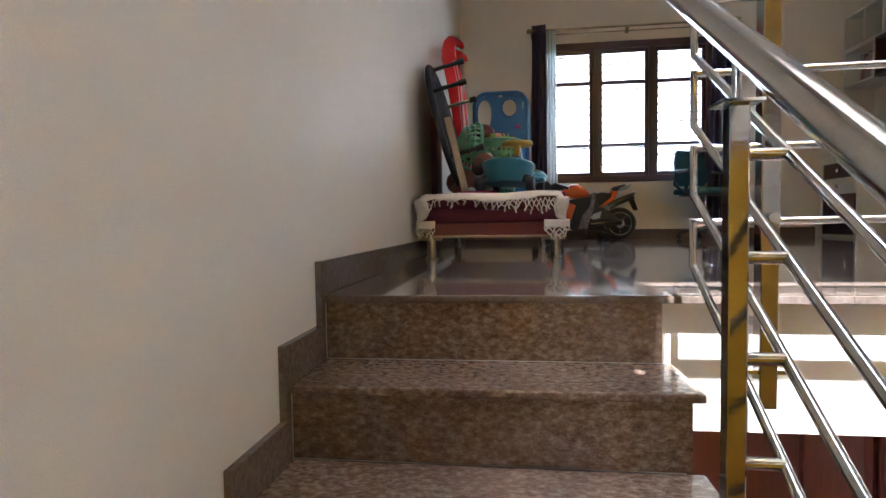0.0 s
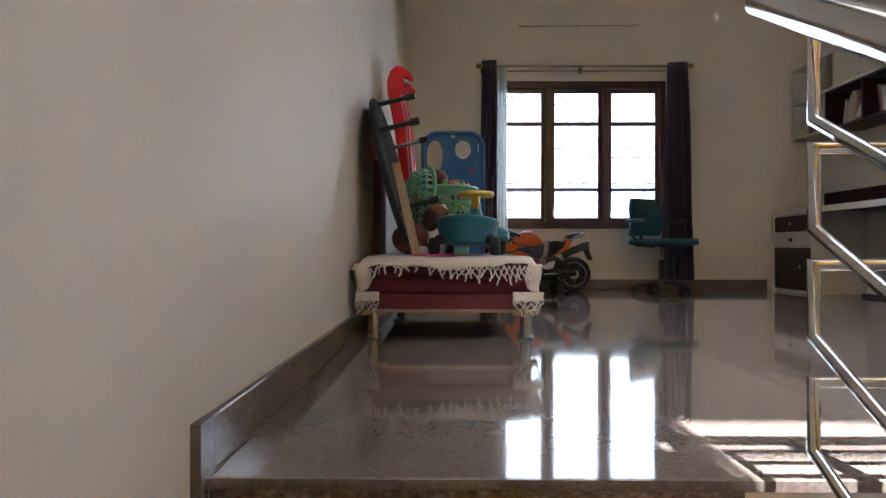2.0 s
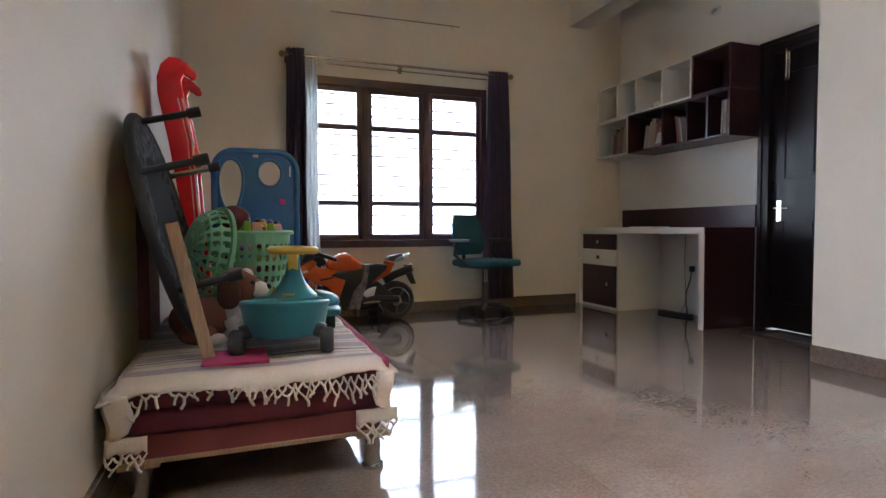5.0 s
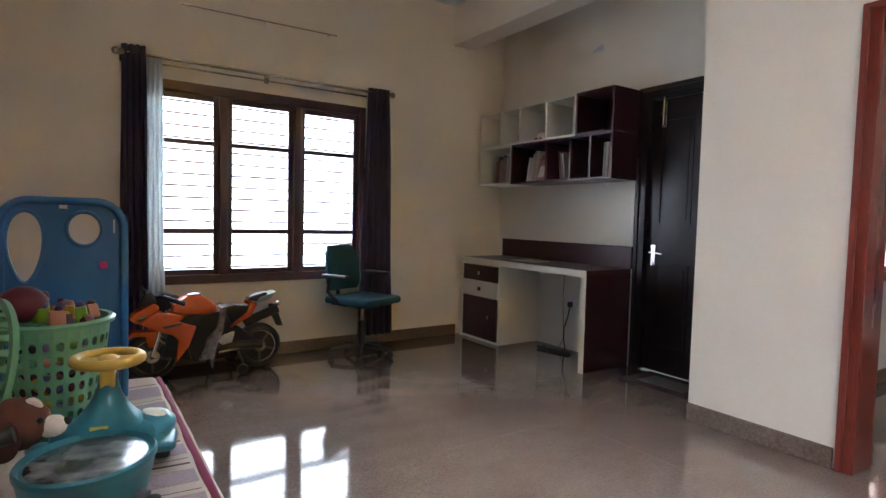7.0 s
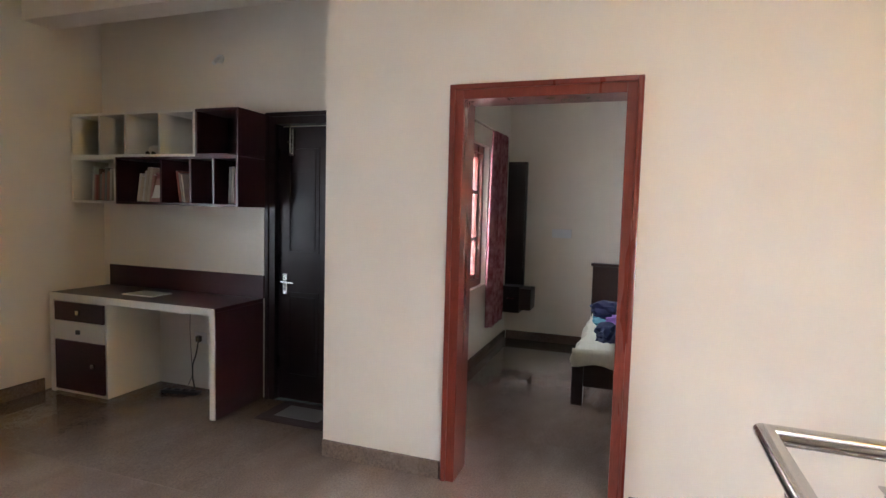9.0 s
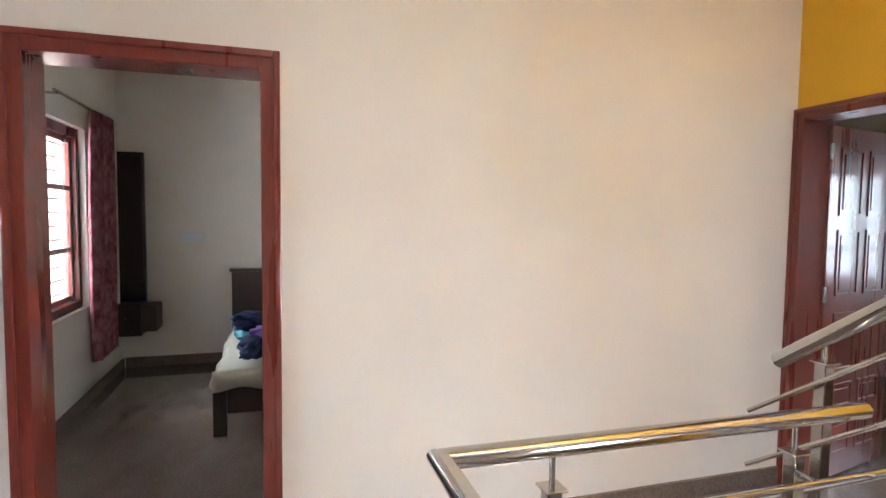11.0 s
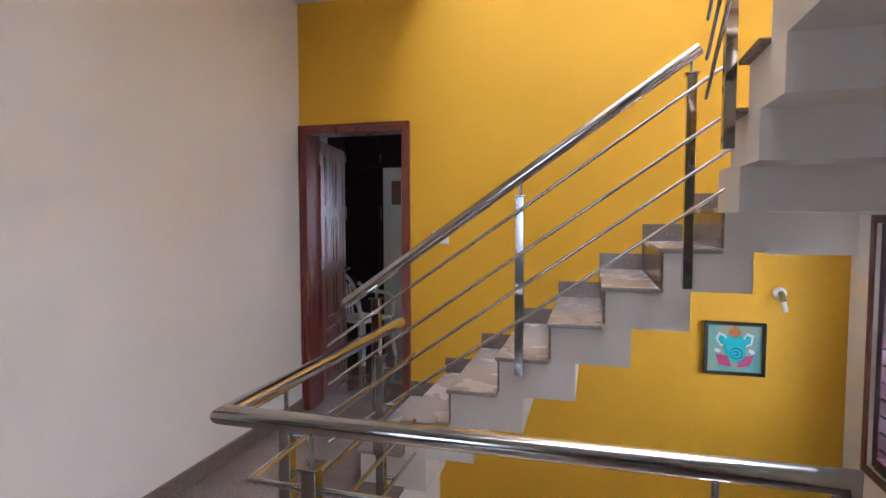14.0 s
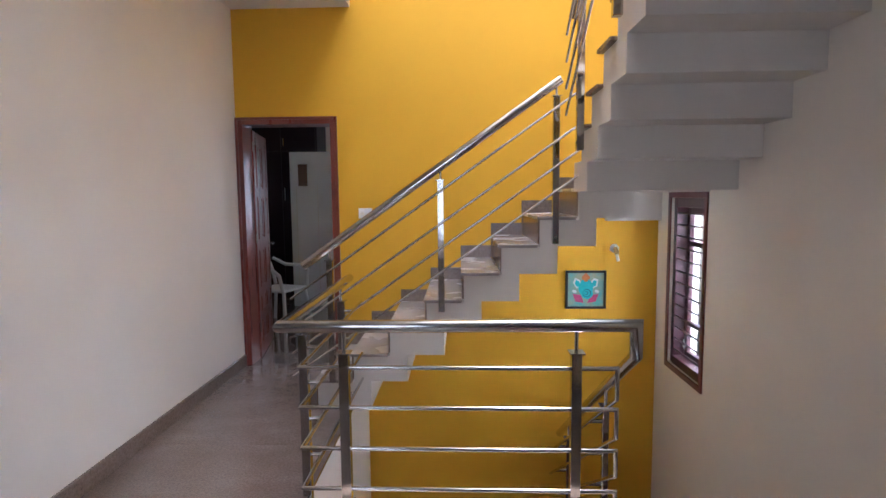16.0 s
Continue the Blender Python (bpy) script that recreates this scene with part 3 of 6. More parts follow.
structure("window_reveal_side", box(XW - 0.02, XW + 0.012, 0.921, 0.965, 0.119, 1.421, bevel=0.003, seg=1), STAIRWOOD, "dark wooden lining of the stair window", "window frame")
window_unit("window_3", "red-brown bedroom window with rod grille", 0.77, 1.39, 1, [0.46, 0.93], 12, pose(6.18, 4.30, 0.76), 0.1, wood=DOORWOOD)
window_unit("window_4", "back room window letting in daylight", 1.2, 1.3, 2, [0.4], 8, pose(4.16, -3.58, 0.8, 0, 0, 180), 0.1)


# ---- doors ----
def door_frame(name, label, axis, at, a0, a1, top, w, deep, proud, wood):
    """A lining with a moulded casing round an opening; 'at' is the wall face towards the viewer, deep into the wall."""
    d = thing(name, label, "door frame", kind="structure")

    def bx(u0, u1, v0, v1, z0, z1, nm, bv=0.004):
        if axis == "x":
            part(nm, box(v0, v1, u0, u1, z0, z1, bevel=bv), wood, d)
        else:
            part(nm, box(u0, u1, v0, v1, z0, z1, bevel=bv), wood, d)
    s = 1 if deep > 0 else -1
    lo, hi = sorted((at - s * proud, at + deep))
    for k, (a, b) in enumerate(((a0, a0 + w), (a1 - w, a1))):
        bx(a, b, lo, hi, 0, top, "jamb")
        o = (a - 0.0, a + w * 0.35) if k == 0 else (b - w * 0.35, b)
        l2, h2 = sorted((at - s * (proud + 0.012), at - s * (proud - 0.004)))
        bx(o[0] - 0.002, o[1], l2, h2, 0, top + 0.002, "moulding", 0.005)
    bx(a0 + w, a1 - w, lo, hi, top - w, top, "head")
    l2, h2 = sorted((at - s * (proud + 0.012), at - s * (proud - 0.004)))
    bx(a0 + w * 0.35, a1 - w * 0.35, l2, h2, top - w * 0.35, top + 0.002, "moulding", 0.005)
    return d


def door_leaf(name, label, w, h, m, wood, panels, t=0.035, handle_x=None, category="door", lever_z=1.0):
    """A panelled leaf: x along its width from the hinge, y its thickness, z up."""
    d = thing(name, label, category, kind="structure")
    part("leaf", box(0, w, 0, t, 0.008, h, bevel=0.003), wood, d)
    for (x0, x1, z0, z1) in panels:
        for ya, yb in ((-0.007, 0.0005), (t - 0.0005, t + 0.007)):
            bm = bmesh.new()
            e = 0.014
            box(x0, x1, ya, yb, z1 - e, z1, bm)
            box(x0, x1, ya, yb, z0, z0 + e, bm)
            box(x0, x0 + e, ya, yb, z0 + e, z1 - e, bm)
            box(x1 - e, x1, ya, yb, z0 + e, z1 - e, bm)
            box(x0 + 0.035, x1 - 0.035, ya * 0.8 if ya < 0 else t - 0.0005, 0.0005 if ya < 0 else t + 0.005, z0 + 0.035, z1 - 0.035, bm)
            part("panel", bm, wood, d)
    if handle_x is not None:
        hx = handle_x
        for sgn, y in ((-1, 0.0), (1, t)):
            hd = part("handle_plate", box(hx - 0.02, hx + 0.02, min(y, y + sgn * 0.006), max(y, y + sgn * 0.006), lever_z - 0.10, lever_z + 0.06, bevel=0.002, seg=1), STEEL, d)
            part("lever", tube([(hx, y, lever_z), (hx, y + sgn * 0.045, lever_z), (hx + (-0.11 if hx > w / 2 else 0.11), y + sgn * 0.05, lever_z - 0.005)], 0.009, seg=10), STEEL, hd, smooth=True)
    for z in (0.25, 1.05, 1.85):
        part("hinge", box(-0.012, 0.012, -0.006, 0.004, z, z + 0.09), STEELDULL, d)
    d.matrix_world = m
    return d


SIX = lambda w, h: [(x0, x1, z0, z1) for x0, x1 in ((0.1, w / 2 - 0.035), (w / 2 + 0.035, w - 0.1))
                    for z0, z1 in ((0.14, 0.34), (0.42, 0.56), (0.64, 0.98), (1.08, 1.46), (1.54, h - 0.12))]
door_frame("door_frame_bedroom", "varnished red-brown wooden bedroom door frame", "x", XE2, 2.805, 3.775, 2.17, 0.075, 0.2, 0.02, DOORWOOD)
door_leaf("door_1", "red-brown panelled bedroom door standing open", 0.78, 2.06, pose(4.57, 3.715, 0, 0, 0, 24), DOORWOOD, SIX(0.78, 2.06), handle_x=0.72)
door_frame("door_frame_passage", "varnished dark red door frame in the yellow wall", "y", YS, 3.502, 4.357, 2.12, 0.058, -0.2, 0.02, DOORWOOD)
door_leaf("door_2", "dark red panelled door standing open into the back room", 0.74, 2.04, pose(4.285, -0.13, 0, 0, 0, -79), DOORWOOD, SIX(0.74, 2.04), handle_x=0.68)
door_frame("door_frame_alcove", "almost black wooden door frame in the alcove", "x", XE, 4.555, 5.485, 2.2, 0.085, 0.18, 0.015, BLACKDOOR)
d3 = door_leaf("door_3", "closed almost black panelled door in the alcove", 0.755, 2.1, pose(XE + 0.03, 5.398, 0, 0, 0, -90), BLACKDOOR,
               [(0.09, 0.36, 0.2, 0.85), (0.42, 0.67, 0.2, 0.85), (0.09, 0.36, 1.15, 1.95), (0.42, 0.67, 1.15, 1.95)], handle_x=0.06, lever_z=0.93)
tower_bolt = thing("door_bolt", "bright steel tower bolt high on the dark door", "bolt", (XE - 0.001, 5.27, 1.88))
under(tower_bolt, "plate", box(-0.004, 0.029, -0.02, 0.02, 0, 0.2, bevel=0.001, seg=1), STEEL)
under(tower_bolt, "rod", tube([(-0.014, 0, 0.02), (-0.014, 0, 0.23)], 0.007), STEEL, smooth=True)
under(tower_bolt, "knob", tube([(-0.014, 0, 0.1), (-0.04, 0, 0.1)], 0.006), STEEL, smooth=True)

# ---- railings ----
RB = [0.74, 0.565, 0.385, 0.205]


def post(parent, x, y, z0, z1, top, h=0.021):
    p = part("post", box(x - h, x + h, y - h, y + h, z0, z1, bevel=0.003), STEELPOST, parent)
    part("cap_plate", box(x - 0.032, x + 0.032, y - 0.032, y + 0.032, z1, z1 + 0.006, bevel=0.001, seg=1), STEEL, p)
    part("pin", tube([(x, y, z1 + 0.006), (x, y, top)], 0.008, seg=10), STEEL, p, smooth=True)
    return p


rail = thing("landing_railing", "polished steel railing round the stairwell", "railing", kind="structure")
part("handrail", tube([(3.232, 1.012, 0.905), (3.232, 2.44, 0.915), (1.755, 2.44, 0.915), (1.755, 2.44, 0.788), (1.755, 0.75, -0.298)], 0.027, seg=20), STEEL, rail, smooth=True)
for x in (2.0, 2.97):
    p = post(rail, x, 2.44, -0.26, 0.80, 0.90)
    for z in (-0.06, -0.19):
        part("bracket", tube([(x, 2.44, z), (x, 2.575, z)], 0.012, seg=10), STEEL, p, smooth=True)
    part("collar", box(x - 0.045, x + 0.045, 2.425, 2.455, -0.175, -0.165), STEEL, p)
    for z in RB:
        part("knob", tube([(x + 0.004, 2.405, z), (x + 0.004, 2.425, z)], 0.014, seg=12), STEEL, p, smooth=True)
for y in (2.13, 1.30):
    p = post(rail, 3.232, y, -0.26, 0.80, 0.89)
    for z in (-0.06, -0.19):
        part("bracket", tube([(3.232, y, z), (3.252, y, z)], 0.012, seg=10), STEEL, p, smooth=True)
    for z in RB:
        part("standoff", tube([(3.212, y, z), (3.16, y, z)], 0.009, seg=10), STEEL, p, smooth=True)
for y in (1.97, 1.05):
    zt = 0.549 + 0.644 * (y - 2.111)
    p = post(rail, 1.75, y, zt - 1.0, zt - 0.07, zt + 0.01, 0.016)
    for i in range(4):
        z = (0.60, 0.433, 0.266, 0.09)[i] - 0.62 * (2.44 - y)
        part("standoff", tube([(1.765, y, z), (1.83, y, z)], 0.011, seg=10), STEEL, p, smooth=True)
for i, z in enumerate(RB):
    zb = (0.60, 0.433, 0.266, 0.09)[i]
    part("rod", tube([(3.16, 1.0, z - 0.004), (3.16, 2.44, z), (1.83, 2.44, z - 0.008), (1.83, 2.44, zb), (1.83, 0.8, zb - 0.62 * 1.64)], 0.0095, seg=12), STEEL, rail, smooth=True)

rail2 = thing("stair_railing", "polished steel railing of the flight along the yellow wall", "railing", kind="structure")


def hz(x):
    return 0.99 + 0.70 * (3.541 - x)


part("handrail", tube([(3.541, 1.03, 0.99), (1.825, 1.05, hz(1.825))], 0.0295, seg=20), STEEL, rail2, smooth=True)
for x, zb in ((3.36, 0.188), (2.607, 0.675), (1.85, 1.13)):
    p = post(rail2, x, 1.03, zb, hz(x) - 0.09, hz(x) - 0.02)
    for dz in (0.16, 0.372, 0.534, 0.693):
        if hz(x) - dz > zb:
            part("standoff", tube([(x, 1.05, hz(x) - dz), (x, 1.075, hz(x) - dz)], 0.010, seg=10), STEEL, p, smooth=True)
    if zb > 0:
        part("bolt", tube([(x, 1.05, zb + 0.05), (x, 1.058, zb + 0.05)], 0.014, seg=12), STEEL, p, smooth=True)
        part("bracket", box(x - 0.02, x + 0.02, 0.975, 1.011, zb + 0.02, zb + 0.1), STEEL, p)
for dz in (0.16, 0.372, 0.534, 0.693):
    xe = 1.70
    part("rod", tube([(3.62, 1.075, hz(3.62) - dz), (xe, 1.085, hz(xe) - dz)], 0.0085, seg=12), STEEL, rail2, smooth=True)
rail3 = thing("top_railing", "polished steel railing of the top flight", "railing", kind="structure")
for y in (1.42, 2.15, 2.9):
    zt = Z3 + R3 * (1 + (y - YT) // G3)
    post(rail3, XT + 0.06, y, zt - 0.15, zt + 0.72, zt + 0.8)
for h in (0.14, 0.30, 0.46, 0.62):
    part("rod", tube([(XT + 0.1, 1.2, Z3 + 0.12 + h), (XT + 0.1, 3.2, Z3 + 0.12 + h + 1.4)], 0.0085, seg=10), STEEL, rail3, smooth=True)
part("handrail", tube([(XT + 0.06, 1.2, Z3 + 0.85), (XT + 0.06, 3.2, Z3 + 2.25)], 0.0295, seg=16), STEEL, rail3, smooth=True)


# ---- curtains and rods ----
def curtain(name, label, x0, x1, y, z0, z1, folds, amp, material, flare=0.0, group=""):
    own = bmesh.new()
    nx, nz = folds * 8, 14
    grid = []
    rnd = random.Random(int(x0 * 1000))
    ph = [rnd.uniform(-0.5, 0.5) for _ in range(nz + 1)]
    for j in range(nz + 1):
        v = j / nz
        row = []
        for i in range(nx + 1):
            u = i / nx
            s = 1 + flare * (1 - v)
            x = (x0 + x1) / 2 + (u - 0.5) * (x1 - x0) * s + 0.004 * math.sin(9 * v + i)
            yy = y + amp * (0.6 + 0.4 * (1 - v)) * math.sin(u * folds * 2 * math.pi + 0.25 * ph[j]) + 0.012 * math.sin(3.1 * v + 2 * u)
            row.append(own.verts.new((x, yy, z0 + (z1 - z0) * v)))
        grid.append(row)
    for a, b in zip(grid, grid[1:]):
        for i in range(nx):
            own.faces.new((a[i], a[i + 1], b[i + 1], b[i]))
    ob = part(name, own, material, None, smooth=True)
    mod = ob.modifiers.new("thickness", "SOLIDIFY")
    mod.thickness = 0.003
    return tagged(ob, label, "curtain", group)


curtain("curtain", "dark plum curtain gathered at the window side", 1.605, 1.752, 7.08, 0.10, 2.29, 4, 0.03, CURTAIN, 0.2)
curtain("curtain", "dark plum curtain gathered behind the desk chair", 3.46, 3.655, 7.08, 0.10, 2.27, 5, 0.03, CURTAIN, 0.75)
curtain("sheer_curtain", "white sheer curtain gathered at the window side", 1.745, 1.855, 7.10, 0.10, 2.23, 4, 0.015, SHEER, 0.35)
curtain("sheer_curtain", "narrow white sheer curtain behind the plum curtain", 3.46, 3.52, 7.115, 0.10, 2.22, 2, 0.012, SHEER, 0.9)
rods = thing("curtain_rod", "steel double curtain rod with brass ball ends", "curtain rod")
part("rod", tube([(1.58, 7.08, 2.235), (3.69, 7.08, 2.235)], 0.011, seg=12), STEELDULL, rods, smooth=True)
part("rod", tube([(1.66, 7.125, 2.20), (3.64, 7.125, 2.20)], 0.007, seg=10), STEELDULL, rods, smooth=True)
for x in (1.575, 3.695):
    f = part("finial", ball((x, 7.08, 2.235), 0.026), BRASS, rods, smooth=True)
    part("ring", tube([(x + (0.02 if x < 2 else -0.02), 7.08, 2.235), (x + (0.05 if x < 2 else -0.05), 7.08, 2.235)], 0.019, seg=14), BRASS, f, smooth=True)
for x in (1.62, 2.61, 3.67):
    b = part("bracket", box(x - 0.012, x + 0.012, 7.07, 7.18, 2.222, 2.236), STEELDULL, rods)
    part("wall_plate", box(x - 0.018, x + 0.018, 7.172, 7.1795, 2.19, 2.27), STEELDULL, b)
upper_rod = thing("thin_rod", "thin grey rod fixed high on the wall", "rod")
part("rod", tube([(1.985, 7.14, 2.655), (3.187, 7.14, 2.667)], 0.006, seg=8), STEELDULL, upper_rod, smooth=True)
hook = part("hook", tube([(2.6, 7.18, 2.66), (2.6, 7.14, 2.66), (2.6, 7.13, 2.61), (2.62, 7.13, 2.60), (2.635, 7.14, 2.62)], 0.006, seg=8), WHITEP, upper_rod, smooth=True)
for x in (2.05, 3.12):
    part("clip", tube([(x, 7.18, 2.66), (x, 7.14, 2.66)], 0.005, seg=8), STEELDULL, upper_rod)

# ---- desk, shelves ----
desk = thing("study_desk", "dark maroon laminate desk with white edging along the wall", "desk")
DX = 4.52
part("desktop", box(DX + 0.012, XE - 0.001, 5.515, 7.12, 0.757, 0.787, bevel=0.002, seg=1), LAMINATE, desk)
part("front_edging", box(DX, DX + 0.0115, 5.515, 7.12, 0.735, 0.787, bevel=0.001, seg=1), WHITELAM, desk, "white front edge")
side = part("side_panel", box(DX + 0.012, XE - 0.001, 5.515, 5.553, 0.001, 0.757), LAMINATE, desk)
part("leg_edging", box(DX, DX + 0.0115, 5.512, 5.556, 0.001, 0.7345, bevel=0.001, seg=1), WHITELAM, side, "white edge strip")
part("side_panel", box(DX, XE - 0.001, 7.08, 7.12, 0.001, 0.7345), WHITELAM, desk, "white end panel")
part("back_panel", box(XE - 0.02, XE - 0.002, 5.5535, 6.5395, 0.001, 0.757), WHITELAM, desk, "white back panel")
part("splashback", box(XE - 0.022, XE - 0.001, 5.50, 7.10, 0.7875, 0.965, bevel=0.002, seg=1), LAMINATE, desk)
part("wall_panel", box(XE - 0.012, XE - 0.001, 5.50, 7.10, 0.9655, 1.489), WHITELAM, desk, "white panel above the splashback")
ped = part("pedestal", box(DX + 0.02, XE - 0.021, 6.54, 7.0795, 0.001, 0.7565), WHITELAM, desk, "white drawer pedestal")
for nm, z0, z1, mt, ky in (("drawer_front", 0.575, 0.722, LAMINATE, 6.81), ("drawer_front", 0.425, 0.57, WHITELAM, 6.81), ("cupboard_door", 0.03, 0.42, LAMINATE, 6.66)):
    fr = part(nm, box(DX, DX + 0.0195, 6.555, 7.07, z0, z1, bevel=0.002, seg=1), mt, ped)
    zc = (z0 + z1) / 2 if nm != "cupboard_door" else 0.245
    km = STEEL if mt is LAMINATE else BLACKP
    part("handle", box(DX - 0.016, DX - 0.0005, ky - 0.017, ky + 0.017, zc - 0.017, zc + 0.017, bevel=0.003), km, fr, "small square handle")
magazine = part("magazine", box(4.68, 4.88, 6.25, 6.55, 0.7875, 0.795, bevel=0.001, seg=1), PAPER)
tagged(magazine, "grey paper folder lying flat on the desk", "folder")
socket = thing("wall_socket", "white wall socket with black plug under the desk", "socket", (XE - 0.021, 6.11, 0.42))
under(socket, "plate", box(-0.008, 0, -0.06, 0.06, -0.045, 0.045, bevel=0.002, seg=1), WHITEP)
under(socket, "plug", box(-0.04, -0.0085, -0.02, 0.02, -0.03, 0.02, bevel=0.006), BLACKP, "black plug")
cable = part("power_cable", tube([(5.0, 6.11, 0.39), (4.985, 6.115, 0.3), (4.98, 6.15, 0.2), (4.97, 6.14, 0.1), (4.95, 6.1, 0.02), (4.9, 6.13, 0.008), (4.86, 6.23, 0.008), (4.9, 6.34, 0.008)], 0.006, seg=8), BLACKP, smooth=True)
tagged(cable, "black power cable hanging to the floor under the desk", "cable")
cable = part("grey_cable", tube([(5.02, 6.2, 0.74), (5.015, 6.21, 0.5), (5.0, 6.18, 0.25), (4.98, 6.15, 0.12), (4.95, 6.18, 0.01)], 0.003, seg=6), STEELDULL, smooth=True)
tagged(cable, "thin grey cable hanging under the desk", "cable")
strip = thing("extension_lead", "black extension lead lying on the floor under the desk", "extension lead", (4.87, 6.16, 0.001), 12)
under(strip, "case", box(-0.03, 0.03, -0.16, 0.16, 0, 0.026, bevel=0.006), BLACKP, smooth=True)
for k in range(4):
    under(strip, "outlet", box(-0.016, 0.016, -0.125 + 0.07 * k, -0.085 + 0.07 * k, 0.026, 0.0285, bevel=0.001, seg=1), RUBBER)

SX = 4.72
shelf = thing("wall_shelf", "white and dark maroon open wall shelf with books", "shelf")
t = 0.018


def cell_box(parent, y0, y1, z0, z1, dividers, mt, tag):
    g = part(tag, box(XE - 0.012, XE - 0.001, y0, y1, z0, z1), mt, parent)
    part("board", box(SX, XE - 0.012, y0, y1, z1 - t, z1, bevel=0.001, seg=1), mt, g)
    part("board", box(SX, XE - 0.012, y0, y1, z0, z0 + t, bevel=0.001, seg=1), mt, g)
    for y in (y0, *dividers, y1 - t):
        part("divider", box(SX + 0.001, XE - 0.012, y, y + t, z0 + t, z1 - t), mt, g)


cell_box(shelf, 5.861, 7.12, 1.851, 2.19, (6.19, 6.53, 6.80), WHITELAM, "white_box")
cell_box(shelf, 5.48, 5.86, 1.851, 2.19, (), LAMINATE, "dark_box")
cell_box(shelf, 6.645, 7.12, 1.49, 1.85, (), WHITELAM, "white_box")
cell_box(shelf, 5.48, 6.644, 1.49, 1.85, (6.18, 5.90, 5.69), LAMINATE, "dark_box")
bookcols = [mat("book_%s" % n, c, 0.5, grain=0.3, scale=60) for n, c in
            (("red", (0.22, 0.05, 0.045)), ("pink", (0.34, 0.17, 0.15)), ("cream", (0.42, 0.34, 0.26)), ("grey", (0.2, 0.19, 0.19)), ("brown", (0.16, 0.09, 0.065)), ("white", (0.46, 0.43, 0.38)))]
rnd = random.Random(5)


def book(y, z, w, h, d, lean, mt):
    b = thing("book", "thin upright book standing on the wall shelf", "book", (SX + 0.05, y, z), 0, "books on the wall shelf")
    cov = under(b, "cover", box(0, d, -w / 2, w / 2, 0, h, bevel=0.001, seg=1), mt)
    under(b, "pages", box(0.003, d - 0.003, -w / 2 + 0.002, w / 2 - 0.002, h, h + 0.0015), PAPER)
    b.matrix_world = pose(SX + 0.05, y, z, lean, 0, 0)
    return b


for y0, n, lean in ((6.75, 9, 3), (6.33, 6, 9), (6.0, 3, -9), (5.53, 3, 2)):
    y = y0
    for i in range(n):
        w = rnd.uniform(0.012, 0.03)
        book(y + w / 2, 1.509 + (0.004 if lean else 0), w, rnd.uniform(0.19, 0.27), rnd.uniform(0.15, 0.2), lean, rnd.choice(bookcols))
        y += w + 0.004
face = thing("magazine", "glossy magazine leaning on the shelf books", "magazine", (SX + 0.035, 6.29, 1.512), 0)
under(face, "cover", box(0, 0.006, -0.085, 0.085, 0, 0.23, bevel=0.001, seg=1), bookcols[1])
under(face, "picture", box(-0.0005, 0.0, -0.06, 0.06, 0.03, 0.13), PAPER)
under(face, "masthead", box(-0.0005, 0.0, -0.07, 0.07, 0.18, 0.215), bookcols[0])
face.matrix_world = pose(SX + 0.035, 6.29, 1.512, 0, 10, -12)
toyball = thing("toy_panda", "small black and white plush toy on the shelf", "plush toy", (SX + 0.12, 6.36, 1.87))
under(toyball, "body", ball((0, 0, 0.04), 0.045, squash=(1, 1.3, 0.9)), FURW, smooth=True)
under(toyball, "head", ball((0, -0.07, 0.05), 0.033), FURW, smooth=True)
for s in (-1, 1):
    under(toyball, "ear", ball((s * 0.022, -0.075, 0.08), 0.013), BLACKP, smooth=True)
    under(toyball, "foot", ball((-0.03, 0.03 * s + 0.02, 0.015), 0.018), BLACKP, smooth=True)
bear = thing("figurine", "small grey figurine standing in a shelf cell", "figurine", (SX + 0.1, 6.62, 1.87))
under(bear, "body", ball((0, 0, 0.06), 0.035, squash=(1, 1, 1.7)), STEELDULL, smooth=True)
under(bear, "head", ball((0, 0, 0.145), 0.03), STEELDULL, smooth=True)
bulbholder = thing("wall_lamp_holder", "small bare lamp holder fixed high on the alcove wall", "lamp holder", (XE, 5.92, 2.63))
under(bulbholder, "base", moved(lathe([(0.035, 0), (0.035, 0.012), (0.02, 0.02)], 20), Matrix.Rotation(radians(-90), 4, "Y")), WHITEP, smooth=True)
under(bulbholder, "socket", tube([(-0.02, 0, 0), (-0.05, 0, -0.02), (-0.075, 0.0, -0.05)], 0.016), WHITEP, smooth=True)
mat_ = thing("doormat", "dark maroon doormat with a pale middle before the door", "doormat", (4.84, 5.02, 0))
under(mat_, "mat", box(-0.18, 0.2, -0.3, 0.27, 0.0, 0.012, bevel=0.004), mat("dark_mat_pile", (0.035, 0.015, 0.015), 0.95, grain=0.5, scale=90, bump=0.6))
under(mat_, "pale_field", box(-0.09, 0.12, -0.19, 0.17, 0.012, 0.0135), mat("grey_mat_pile", (0.16, 0.14, 0.13), 0.95, grain=0.5, scale=90, bump=0.6))

# ---- daybed ----
BT = 0.365
BX0, BX1, BY0, BY1 = 0.875, 1.665, 4.03, 5.62
bed = thing("daybed", "low maroon upholstered daybed on short steel legs", "daybed")
part("base", box(BX0 + 0.02, BX1 - 0.02, BY0 + 0.02, BY1, 0.125, 0.20, bevel=0.006), MAROONBOARD, bed)
part("lower_rail", box(BX0 + 0.015, BX1 - 0.015, BY0 + 0.012, BY0 + 0.034, 0.118, 0.132, bevel=0.002, seg=1), LIGHTWOOD, bed, "bare wooden edge strip")
